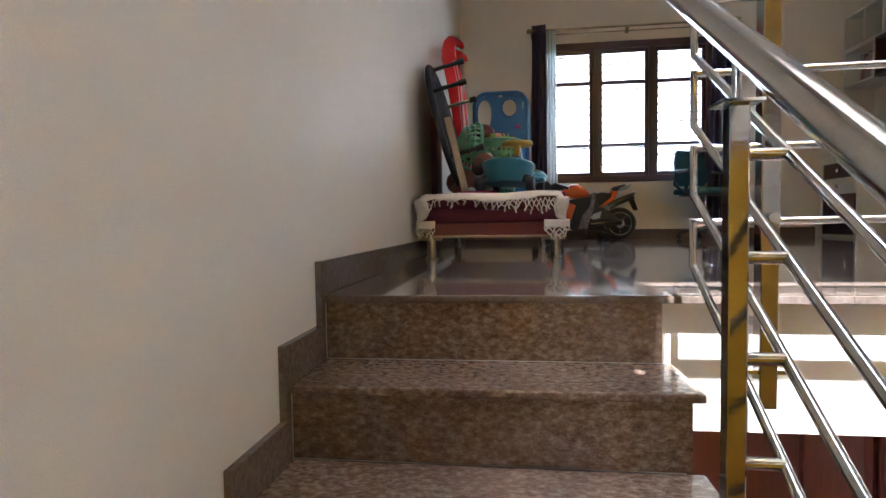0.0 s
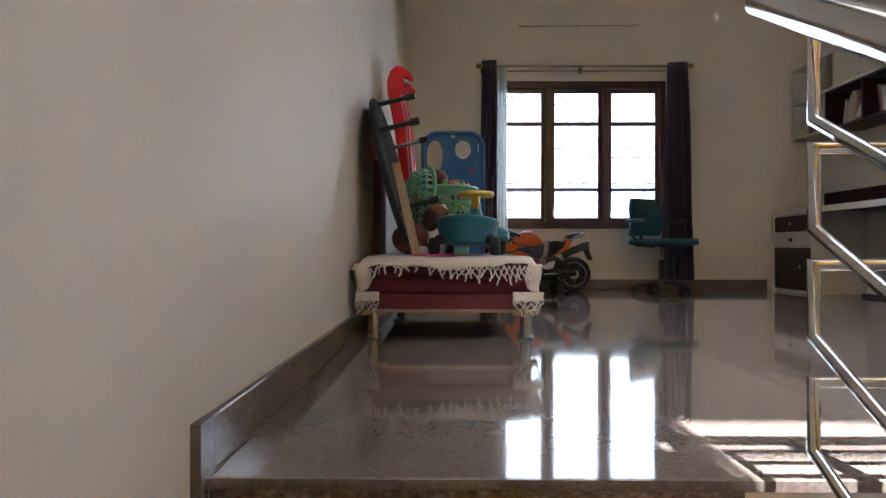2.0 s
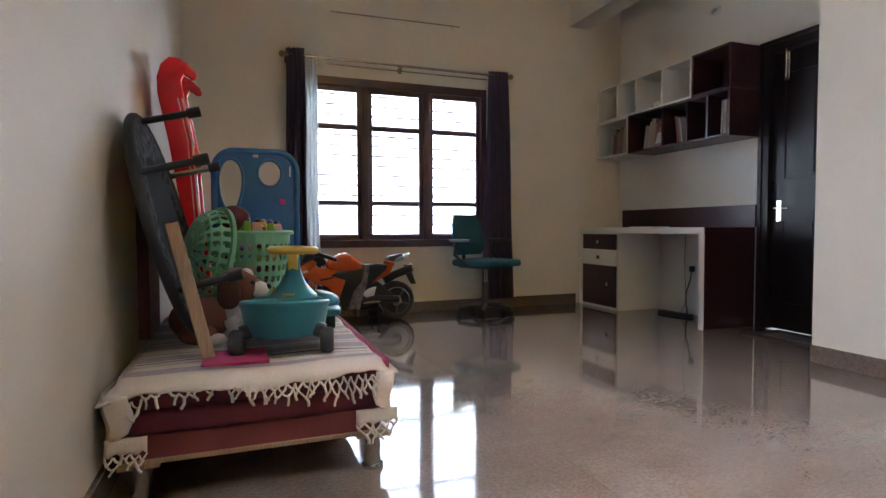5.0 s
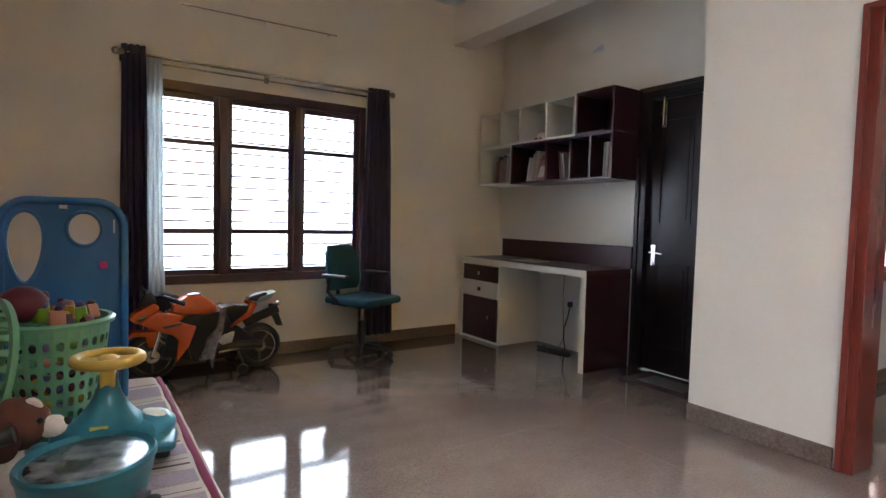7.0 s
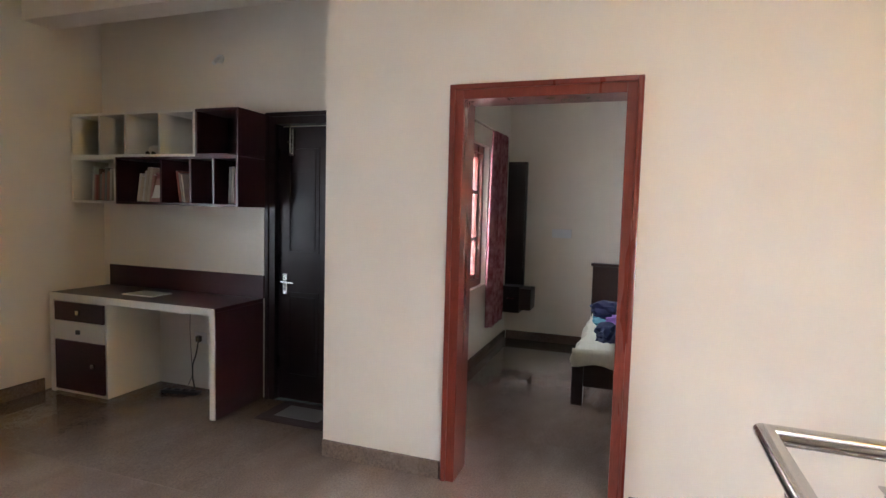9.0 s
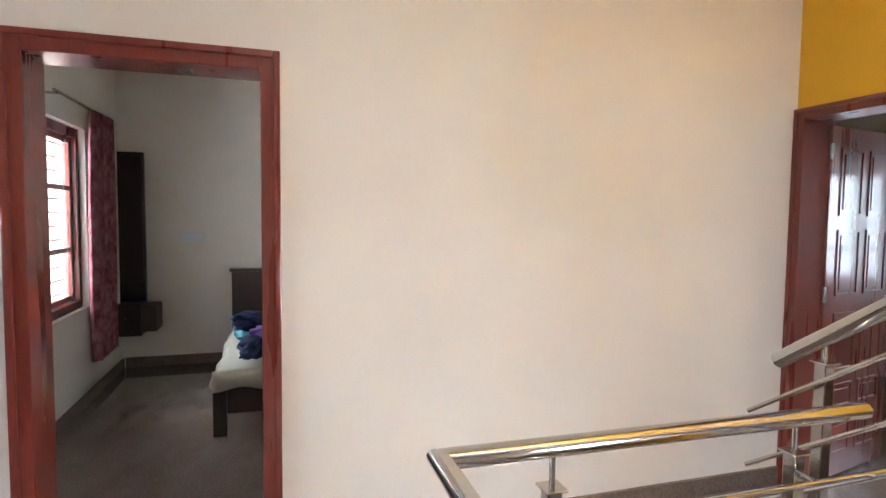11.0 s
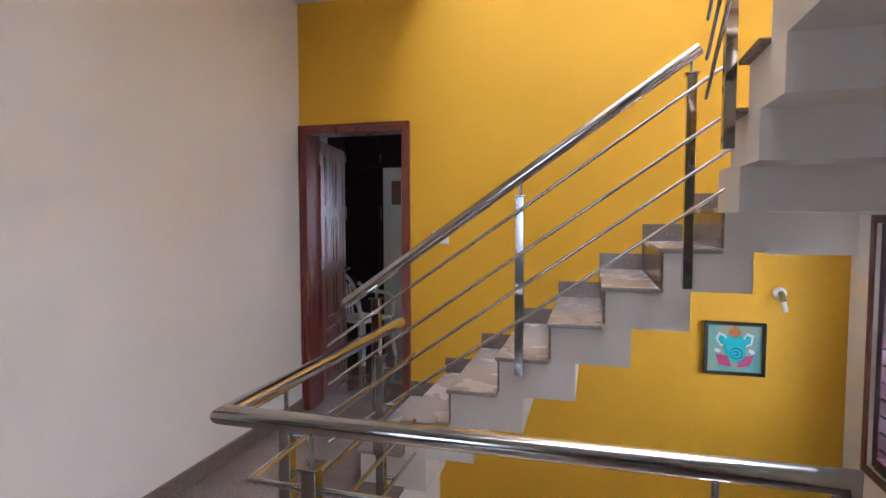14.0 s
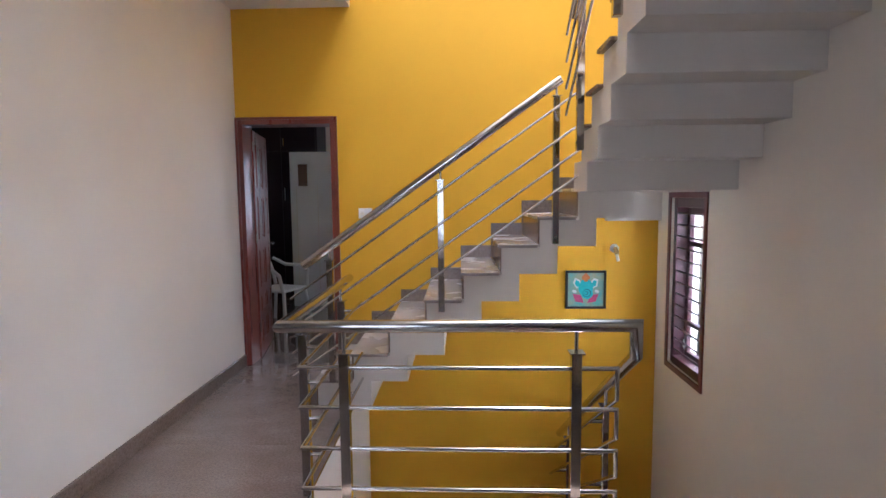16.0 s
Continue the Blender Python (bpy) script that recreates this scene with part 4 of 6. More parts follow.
part("mattress", box(BX0 + 0.01, BX1 - 0.01, BY0 + 0.005, BY1, 0.20, 0.275, bevel=0.03, seg=4), MAROON, bed, smooth=True)
part("mattress", box(BX0 + 0.012, BX1 - 0.012, BY0 + 0.008, BY1, 0.27, BT - 0.008, bevel=0.035, seg=4), MAROON, bed, smooth=True)
for x in (BX0 + 0.06, BX1 - 0.045):
    for y in (BY0 + 0.04, BY1 - 0.08):
        lg = part("leg", moved(lathe([(0.03, 0), (0.036, 0.004), (0.036, 0.012), (0.027, 0.016), (0.027, 0.125)], 22), Matrix.Translation((x, y, 0))), STEEL, bed, smooth=True)
        part("leg_block", box(x - 0.055, x + 0.055, y - 0.022, y + 0.05, 0.105, 0.126), LIGHTWOOD, lg)
# cotton cover draped over the top, with a knotted fringe
cover = thing("bed_cover", "cream striped cotton cover with a knotted fringe on the daybed", "bed cover")
own = bmesh.new()
nx, ny = 44, 60
vv = []
rc = random.Random(3)
for j in range(ny + 1):
    row = []
    v = j / ny
    for i in range(nx + 1):
        u = i / nx
        x = BX0 - 0.03 + u * (BX1 - BX0 + 0.06)
        y = BY0 - 0.028 + v * (BY1 - BY0 + 0.0)
        ex = max(0, (BX0 + 0.02 - x), x - (BX1 - 0.02))
        ey = max(0, BY0 + 0.015 - y)
        y += 0.010 * math.sin(19 * x + 1.3) * max(0, 1 - 8 * v) + 0.006 * math.sin(43 * x) * max(0, 1 - 8 * v)
        drop = min(0.04 + 0.010 * math.sin(11 * x) + 0.005 * math.sin(31 * x) + 0.003 * math.sin(77 * x), 30 * ex * ex + 30 * ey * ey + 0.55 * (ex + ey))
        z = BT + 0.002 - drop + 0.003 * math.sin(15 * x + 4 * y) + 0.0025 * math.sin(23 * y - 6 * x)
        row.append(own.verts.new((x, y, z)))
    vv.append(row)
for a, b in zip(vv, vv[1:]):
    for i in range(nx):
        own.faces.new((a[i], a[i + 1], b[i + 1], b[i]))
cl = part("cloth", own, COVER, cover, smooth=True)
sm = cl.modifiers.new("thickness", "SOLIDIFY")
sm.thickness = 0.006
for k, y in enumerate((4.16, 4.2, 4.33, 4.52, 4.56, 4.72, 4.95, 5.0, 5.2, 5.42)):
    own = bmesh.new()
    w = 0.012 if k % 2 else 0.005
    lo, hi = [], []
    for i in range(41):
        x = BX0 + 0.03 + i / 40 * (BX1 - BX0 - 0.06)
        for arr, yy in ((lo, y), (hi, y + w)):
            z = BT + 0.007 + 0.003 * math.sin(15 * x + 4 * yy) + 0.0025 * math.sin(23 * yy - 6 * x)
            arr.append(own.verts.new((x, yy, z)))
    for i in range(40):
        own.faces.new((lo[i], lo[i + 1], hi[i + 1], hi[i]))
    part("woven_stripe", own, STRIPE, cover)
BAND = mat("mauve_grey_woven_band", (0.36, 0.30, 0.33), 0.9, grain=0.6, scale=120, bump=0.4, color2=(0.22, 0.17, 0.2))
for y, w in ((4.07, 0.05), (4.24, 0.07), (4.39, 0.1), (4.6, 0.1), (4.78, 0.14), (5.04, 0.13), (5.26, 0.13)):
    own = bmesh.new()
    lo, hi = [], []
    for i in range(41):
        x = BX0 + 0.02 + i / 40 * (BX1 - BX0 - 0.045)
        for arr, yy in ((lo, y), (hi, y + w)):
            z = BT + 0.0055 + 0.003 * math.sin(15 * x + 4 * yy) + 0.0025 * math.sin(23 * yy - 6 * x)
            arr.append(own.verts.new((x, yy, z)))
    for i in range(40):
        own.faces.new((lo[i], lo[i + 1], hi[i + 1], hi[i]))
    part("woven_band", own, BAND, cover)
part("magenta_border", box(BX1 - 0.014, BX1 + 0.012, BY0 + 0.02, BY1 - 0.01, BT - 0.045, BT - 0.002, bevel=0.012, seg=3), mat("magenta_border_cloth", (0.2, 0.02, 0.06), 0.9, grain=0.5, scale=150, bump=0.4), cover, smooth=True)


net = bmesh.new()


def fringe(own, x0, x1, y, z0, n, rows, drop, rr, gaps=0.12):
    """Loose knotted netting: uneven sagging meshes tied row under row, with frayed ends."""
    w = (x1 - x0) / n
    knots = [Vector((x0 + w * i, y, z0 + rr.uniform(-0.006, 0.006))) for i in range(n + 1)]
    for k in range(rows):
        below = []
        for a, b in zip(knots, knots[1:]):
            if rr.random() < gaps:
                continue
            mid = (a + b) / 2 + Vector((rr.uniform(-0.3, 0.3) * w, rr.uniform(-0.006, 0.002), -drop * rr.uniform(0.7, 1.35)))
            for p in (a, b):
                sag = (p + mid) / 2 + Vector((rr.uniform(-0.003, 0.003), -0.002, -0.12 * drop))
                tube([p, sag, mid], rr.uniform(0.0026, 0.004), own, seg=5)
            ball(mid, 0.0055, own, seg=6)
            below.append(mid)
            if k == rows - 1 or rr.random() < 0.2:
                end = mid + Vector((rr.uniform(-0.012, 0.012), -0.002, -rr.uniform(0.012, 0.034)))
                tube([mid, (mid + end) / 2 + Vector((rr.uniform(-0.005, 0.005), 0, 0)), end], rr.uniform(0.003, 0.0052), own, seg=5)
        knots = below
        if len(knots) < 2:
            break


def corner_drape(parent, sx, cx, zb):
    """The cover's corner hanging down round the end of the daybed."""
    own = bmesh.new()
    plan = [(cx + sx * 0.012, BY0 + 0.16), (cx + sx * 0.02, BY0 + 0.06), (cx + sx * 0.018, BY0 + 0.01), (cx + sx * 0.004, BY0 - 0.022), (cx - sx * 0.024, BY0 - 0.032), (cx - sx * 0.052, BY0 - 0.031)]
    rows_ = []
    for j in range(9):
        v = j / 8
        row = []
        for i, (x, y) in enumerate(plan):
            u = i / (len(plan) - 1)
            foot = zb + 0.05 * u * u + 0.05 * (1 - u) ** 2
            z = BT - 0.03 + (foot - BT + 0.03) * v
            row.append(own.verts.new((x + sx * 0.008 * math.sin(5 * v + 2 * u), y + 0.006 * math.sin(7 * v + 3 * u), z)))
        rows_.append(row)
    for a, b in zip(rows_, rows_[1:]):
        for i in range(len(plan) - 1):
            own.faces.new((a[i], a[i + 1], b[i + 1], b[i]))
    ob = part("corner_drape", own, COVER, parent, smooth=True)
    ob.modifiers.new("thickness", "SOLIDIFY").thickness = 0.005


fringe(net, 0.93, 1.12, BY0 - 0.031, 0.332, 8, 1, 0.012, rc, 0.45)
fringe(net, 1.12, 1.24, BY0 - 0.033, 0.33, 6, 1, 0.014, rc, 0.3)
fringe(net, 1.22, 1.44, BY0 - 0.033, 0.327, 9, 2, 0.02, rc, 0.1)
fringe(net, 1.42, 1.63, BY0 - 0.033, 0.327, 9, 2, 0.024, rc, 0.1)
for sx, cx in ((-1, BX0), (1, BX1)):
    corner_drape(cover, sx, cx, 0.18)
for x0, x1 in ((0.905, 0.955), (1.60, 1.655)):
    fringe(net, x0, x1, BY0 - 0.030, 0.318, 2, 4, 0.026, rc, 0.0)
for x0, x1 in ((0.86, 0.965), (1.555, 1.69)):
    own = bmesh.new()
    rows_ = []
    for j in range(5):
        rows_.append([own.verts.new((x0 + (x1 - x0) * i / 10, BY0 - 0.02 + 0.003 * math.sin(i * 1.3 + j), 0.214 - 0.045 * j / 4 - (0.006 * math.sin(i * 1.9) if j == 4 else 0))) for i in range(11)])
    for a, b in zip(rows_, rows_[1:]):
        for i in range(10):
            own.faces.new((a[i], a[i + 1], b[i + 1], b[i]))
    ob = part("corner_flap", own, COVER, cover, smooth=True)
    ob.modifiers.new("thickness", "SOLIDIFY").thickness = 0.005
    fringe(net, x0, x1, BY0 - 0.022, 0.168, 5, 2, 0.018, rc, 0.1)

tagged(part("fringe", net, COVER, cover, smooth=True), kind="stuff")

# ---- toys on the daybed ----
TZ = BT + 0.008
panel = thing("slide_panel", "blue plastic toddler slide panel with two holes standing on the daybed", "toy slide", (1.305, 5.35, TZ))
outer = []
W2, HT = 0.208, 0.815
for cx, cz, a0 in ((W2 - 0.1, HT - 0.1, 0), (-W2 + 0.1, HT - 0.1, 90)):
    for k in range(9):
        a = radians(a0 + 90 * k / 8)
        outer.append((cx + 0.1 * math.cos(a), cz + 0.1 * math.sin(a)))
outer = [(W2, 0.0)] + outer + [(-W2, 0.0)]


def holed_plate(outer, holes, y0, y1):
    """A plate in the x-z plane with holes through it."""
    own = bmesh.new()
    edges = []
    for loop in (outer, *holes):
        vs = [own.verts.new((p[0], y0, p[1])) for p in loop]
        edges += [own.edges.new((vs[i], vs[(i + 1) % len(vs)])) for i in range(len(vs))]
    bmesh.ops.triangle_fill(own, use_beauty=True, use_dissolve=False, edges=edges)
    ext = bmesh.ops.extrude_face_region(own, geom=own.faces[:])
    bmesh.ops.translate(own, vec=(0, y1 - y0, 0), verts=[e for e in ext["geom"] if isinstance(e, bmesh.types.BMVert)])
    return own


circle = [(0.067 + 0.06 * math.cos(2 * math.pi * k / 28), 0.705 + 0.069 * math.sin(2 * math.pi * k / 28)) for k in range(28)]
tear = []
for k in range(32):
    a = 2 * math.pi * k / 32
    s = 0.5 + 0.5 * math.sin(a)
    tear.append((-0.122 + (0.045 + 0.027 * s) * math.cos(a) - 0.004 * (1 - s), 0.635 + 0.14 * math.sin(a)))
under(panel, "plate", holed_plate(outer, [circle, tear], -0.022, 0.022), BLUE)
rim = [(p[0] * 0.97, -0.026, p[1]) for p in outer]
under(panel, "edge_bead", tube(rim, 0.016, seg=10), BLUE, smooth=True)
under(panel, "hole_rim", tube([(p[0], -0.02, p[1]) for p in circle + circle[:1]], 0.008, seg=8), BLUE, smooth=True)
under(panel, "hole_rim", tube([(p[0], -0.02, p[1]) for p in tear + tear[:1]], 0.008, seg=8), BLUE, smooth=True)
under(panel, "label", box(-0.015, 0.012, -0.027, -0.0225, 0.785, 0.808), PAPER, "small white sticker")
under(panel, "socket", box(0.115, 0.143, -0.03, -0.0225, 0.545, 0.575, bevel=0.003), mat("magenta_plastic", (0.45, 0.02, 0.2), 0.4, grain=0.1), "magenta square socket")
under(panel, "slot", box(0.165, 0.171, -0.027, -0.0225, 0.69, 0.745), WHITEP)
panel.matrix_world = pose(1.305, 5.36, TZ, 3, 0, 0)

chute = thing("toy_slide_chute", "bright red plastic slide chute with hooked end", "toy slide")
HOOK = [(1.035, 0.385), (0.984, 0.80), (0.925, 1.186), (0.884, 1.40), (0.882, 1.47), (0.90, 1.53), (0.935, 1.565), (0.968, 1.562), (1.005, 1.545),
        (1.045, 1.505), (1.05, 1.478), (1.03, 1.468), (0.995, 1.492), (0.982, 1.46), (0.995, 1.38), (1.032, 1.19), (1.057, 0.80), (1.085, 0.385)]
for yA, yB in ((5.06, 5.10), (5.38, 5.42)):
    part("side_rail", prism([(x, z) for x, z in HOOK], "y", yA, yB, bevel=0.009), RED, chute, smooth=True)
part("bed_plate", prism([(1.043, 0.386), (0.992, 0.80), (0.933, 1.186), (0.892, 1.40), (0.889, 1.47), (0.906, 1.525), (0.94, 1.555),
                         (0.945, 1.54), (0.918, 1.515), (0.903, 1.47), (0.906, 1.40), (0.947, 1.19), (1.006, 0.80), (1.057, 0.386)], "y", 5.1005, 5.3795), RED, chute)
# Thin pale strips draw the highlights on the rail's right edge.
for x0, w in ((0.0, 0.007), (-0.02, 0.004)):
    part("highlight_stripe", prism([(1.079 + x0, 0.40), (1.052 + x0, 0.80), (1.027 + x0, 1.19), (0.99 + x0, 1.38), (0.99 + x0 - w, 1.38), (1.027 + x0 - w, 1.19), (1.052 + x0 - w, 0.80), (1.079 + x0 - w, 0.40)], "y", 5.0575, 5.0605), PINKWHITE, chute)

# folded trampoline leaning on the wall
tramp = thing("trampoline", "black folded toy trampoline leaning on the wall with its legs out", "trampoline")
C = Vector((0.975, 4.56, 0.80))
TR = 0.40
lean = Matrix.Translation(C) @ Matrix.Rotation(radians(-2), 4, "Z") @ Matrix.Rotation(radians(76), 4, "Y")
# local z is the face normal (towards the room)
ring = [(TR * math.cos(2 * math.pi * k / 48), TR * math.sin(2 * math.pi * k / 48), 0) for k in range(49)]
part("rim", moved(tube(ring, 0.017, seg=12, caps=False), lean), RUBBER, tramp, smooth=True)
part("mat", moved(lathe([(0.0001, 0.0), (0.30, 0.0), (0.30, 0.004), (0.0001, 0.004)], 40), lean), mat("grey_black_mesh", (0.03, 0.031, 0.037), 0.8, grain=0.3, scale=200, spec=0.2), tramp)
part("skirt_pad", moved(lathe([(0.26, 0.004), (0.28, 0.012), (0.385, 0.014), (0.40, 0.006)], 40, close=True), lean), mat("patterned_black_cloth", (0.012, 0.012, 0.013), 0.9, grain=1.0, scale=34, color2=(0.13, 0.13, 0.13), spec=0.12), tramp, smooth=True)
for ang in (184, 124, 244, 304, 64):
    a = radians(ang)
    p0 = Vector((0.385 * math.cos(a), 0.385 * math.sin(a), 0))
    lg = part("leg", moved(tube([p0, p0 + Vector((0, 0, 0.19))], 0.0125, seg=12), lean), STEELDULL if ang == 124 else BLACKP, tramp, smooth=True)
    part("rubber_foot", moved(tube([p0 + Vector((0, 0, 0.17)), p0 + Vector((0, 0, 0.195)), p0 + Vector((0, 0, 0.215))], 0.019, seg=12), lean), RUBBER, lg, smooth=True)
plank = part("wooden_plank", moved(box(-0.02, 0.02, -0.009, 0.009, 0, 0.45, bevel=0.002, seg=1), Matrix.Translation((1.12, 4.2, TZ)) @ Matrix.Rotation(radians(-13), 4, "Y") @ Matrix.Rotation(radians(10), 4, "Z")), LIGHTWOOD)
tagged(plank, "worn bare wooden plank leaning on the trampoline", "plank")
post_dark = part("bed_post_board", box(XW + 0.03, XW + 0.07, 4.62, 4.9, TZ, 0.9, bevel=0.004), MAROONBOARD)
tagged(post_dark, "dark maroon board standing against the wall", "board")


def basket_shell(profile, seg, skip, open_x, open_z):
    """A turned shell pierced by rounded holes, one to a cell."""
    own = bmesh.new()
    nr = len(profile)

    def at(u, v):
        i = min(int(v), nr - 2)
        w = v - i
        r = profile[i][0] * (1 - w) + profile[i + 1][0] * w
        z = profile[i][1] * (1 - w) + profile[i + 1][1] * w
        a_ = 2 * math.pi * u / seg
        return (r * math.cos(a_), r * math.sin(a_), z)
    for k in range(nr - 1):
        for j in range(seg):
            if k in skip:
                own.faces.new([own.verts.new(at(*p)) for p in ((j, k), (j + 1, k), (j + 1, k + 1), (j, k + 1))])
                continue
            ring_o = [(0, 0), (.5, 0), (1, 0), (1, .5), (1, 1), (.5, 1), (0, 1), (0, .5)]
            ov = [own.verts.new(at(j + p[0], k + p[1])) for p in ring_o]
            iv = []
            for p in ring_o:
                dx, dz = p[0] - .5, p[1] - .5
                c_ = 0.78 if dx and dz else 1.0
                iv.append(own.verts.new(at(j + .5 + dx * open_x * c_, k + .5 + dz * open_z * c_)))
            for q in range(8):
                own.faces.new((ov[q], ov[(q + 1) % 8], iv[(q + 1) % 8], iv[q]))
    bmesh.ops.remove_doubles(own, verts=own.verts, dist=0.0002)
    return own


basket = thing("laundry_basket", "mint green perforated plastic basket full of toys", "basket", (1.262, 5.0, TZ))
prof_b = [(0.135, 0.0), (0.14, 0.025)] + [(0.14 + 0.04 * k / 7, 0.025 + 0.335 * k / 7) for k in range(1, 8)] + [(0.183, 0.395)]
sh = under(basket, "shell", basket_shell(prof_b, 30, (0, 8), 0.62, 0.66), GREEN)
md = sh.modifiers.new("thickness", "SOLIDIFY")
md.thickness = 0.004
under(basket, "rim", moved(lathe([(0.178, 0), (0.197, 0.0), (0.199, 0.012), (0.191, 0.02), (0.178, 0.018)], 40, close=True), Matrix.Translation((0, 0, 0.39))), GREEN, smooth=True)
lid = thing("basket_lid", "mint green domed basket lid leaning on the basket", "lid")
prof_l = [(0.175, 0.0), (0.172, 0.04), (0.15, 0.07), (0.12, 0.085), (0.085, 0.095), (0.045, 0.1), (0.012, 0.102)]
ls = under(lid, "dome", basket_shell(prof_l, 26, (5,), 0.62, 0.86), GREEN)
md = ls.modifiers.new("thickness", "SOLIDIFY")
md.thickness = 0.004
under(lid, "rim", lathe([(0.168, -0.01), (0.19, -0.01), (0.193, 0.006), (0.17, 0.008)], 40, close=True), GREEN, smooth=True)
lid.matrix_world = Matrix.Translation((1.115, 4.78, 0.682)) @ Matrix.Scale(1.06, 4) @ Matrix.Rotation(radians(22), 4, "Z") @ Matrix.Rotation(radians(-78), 4, "Y")
rt = random.Random(11)
toycols = [mat("toy_%s" % n, c, 0.35, grain=0.15) for n, c in (("crimson", (0.11, 0.008, 0.022)), ("yellow", (0.62, 0.4, 0.03)), ("lime", (0.25, 0.45, 0.03)),
           ("peach", (0.5, 0.22, 0.15)), ("violet", (0.14, 0.1, 0.26)), ("dark", (0.04, 0.012, 0.025)))]
balloon = part("toy_ball", ball((1.195, 4.96, 0.835), 0.072, squash=(1, 1, 0.85)), toycols[0], smooth=True)
tagged(balloon, "crimson toy ball on top of the full basket", "ball")
tops = (("yellow toy block with a round window in the basket", 1), ("lime green toy block in the basket", 2), ("peach toy figure in the basket", 3),
        ("violet toy in the basket", 4), ("dark toy in the basket", 5), ("crimson toy in the basket", 0))
for k in range(15):
    lab, ci = tops[k % 6]
    a, r_, sz = k * 2.4, 0.045 + 0.105 * ((k * 5) % 15) / 15, rt.uniform(0.017, 0.026)
    tb = thing("toy_block", lab, "toy", (1.28 + r_ * math.cos(a), 5.0 + r_ * math.sin(a), TZ + 0.39 + rt.uniform(0.0, 0.05) * (1.4 - r_ * 6)), rt.uniform(0, 90), "toys in the basket")
    lean_ = Matrix.Rotation(radians(rt.uniform(-40, 40)), 4, "X")
    under(tb, "block", moved(box(-sz, sz, -sz * 0.7, sz * 0.7, -sz * 1.2, sz * 1.2, bevel=sz * 0.35), lean_), toycols[ci], smooth=True)
    under(tb, "knob", moved(ball((0.3 * sz, 0, sz * 1.4), sz * 0.6), lean_), toycols[(ci + 2) % 6], smooth=True)
for k in range(26):
    a, r_ = rt.uniform(0, 6.28), rt.uniform(0.02, 0.1)
    tb = part("small_toy", ball((1.275 + r_ * math.cos(a), 5.0 + r_ * math.sin(a), TZ + rt.uniform(0.05, 0.36)), rt.uniform(0.025, 0.04), squash=(1, rt.uniform(.6, 1), rt.uniform(.6, 1)), seg=10), toycols[rt.randrange(6)], smooth=True)
    tagged(tb, "small coloured plastic toy inside the basket", "toy", "toys in the basket")

car = thing("twist_car", "teal ride-on twist car with a yellow steering wheel", "ride-on toy", (1.385, 4.41, TZ), -10)


def tub(rings, a, b, cy, tilt, n=36):
    """An oval moulded shell from (scale, height) rings."""
    own = bmesh.new()
    loops = [[own.verts.new((a * k * math.cos(2 * math.pi * j / n), cy + b * k * math.sin(2 * math.pi * j / n), z - tilt * b * k * math.sin(2 * math.pi * j / n) * min(1, z / 0.1)))
              for j in range(n)] for k, z in rings]
    for p, q in zip(loops, loops[1:]):
        for j in range(n):
            own.faces.new((p[j], p[(j + 1) % n], q[(j + 1) % n], q[j]))
    own.faces.new(loops[0][::-1])
    own.faces.new(loops[-1])
    return own


under(car, "body", tub([(0.72, 0.05), (0.84, 0.054), (0.9, 0.075), (0.96, 0.12), (0.99, 0.145), (1.02, 0.152), (1.02, 0.162), (0.985, 0.168), (0.94, 0.162), (0.92, 0.154), (0.6, 0.15), (0.2, 0.149)], 0.15, 0.215, -0.105, 0.1), TEAL, smooth=True)
under(car, "seat_pad", tub([(0.86, 0.153), (0.87, 0.157), (0.84, 0.159), (0.2, 0.158)], 0.15, 0.215, -0.105, 0.1), mat("scuffed_black_sheet", (0.03, 0.035, 0.04), 0.16, grain=0.9, scale=14, color2=(0.3, 0.31, 0.31)), "scuffed glossy dark seat sticker", smooth=True)
under(car, "nose", tub([(0.8, 0.06), (0.95, 0.075), (1.0, 0.1), (0.97, 0.125), (0.85, 0.142), (0.5, 0.152), (0.2, 0.155)], 0.15, 0.12, 0.19, 0.0), TEAL, smooth=True)
cone = bmesh.new()
prev = None
for k in range(9):
    s = k / 8
    w = 0.075 * (1 - s) ** 2.2 + 0.026
    d = 0.10 * (1 - s) ** 2.2 + 0.026
    rr_ = [cone.verts.new((w * math.cos(2 * math.pi * j / 20), 0.19 + d * math.sin(2 * math.pi * j / 20) + 0.03 * s, 0.145 + 0.14 * s)) for j in range(20)]
    if prev:
        for j in range(20):
            cone.faces.new((prev[j], prev[(j + 1) % 20], rr_[(j + 1) % 20], rr_[j]))
    prev = rr_
cone.faces.new(prev)
under(car, "column", cone, TEAL, smooth=True)
st = under(car, "steering_stem", box(-0.02, 0.02, 0.185, 0.24, 0.21, 0.318, bevel=0.008), YELP)
sw = [(0.087 * math.cos(2 * math.pi * k / 32), 0.215 + 0.087 * math.sin(2 * math.pi * k / 32), 0.33) for k in range(33)]
stw = under(car, "steering_wheel", tube(sw, 0.016, seg=10, caps=False), YELP, "yellow steering wheel", smooth=True)
under(car, "spoke", box(-0.082, 0.082, 0.19, 0.24, 0.318, 0.334, bevel=0.005), YELP)
under(car, "hub", moved(lathe([(0.03, 0.0), (0.032, 0.02), (0.02, 0.028)], 18), Matrix.Translation((0, 0.215, 0.313))), YELP, smooth=True)
under(car, "foot_rest", moved(box(0.07, 0.19, 0.06, 0.2, 0.075, 0.105, bevel=0.02, seg=3), Matrix.Identity(4)), TEAL, smooth=True)
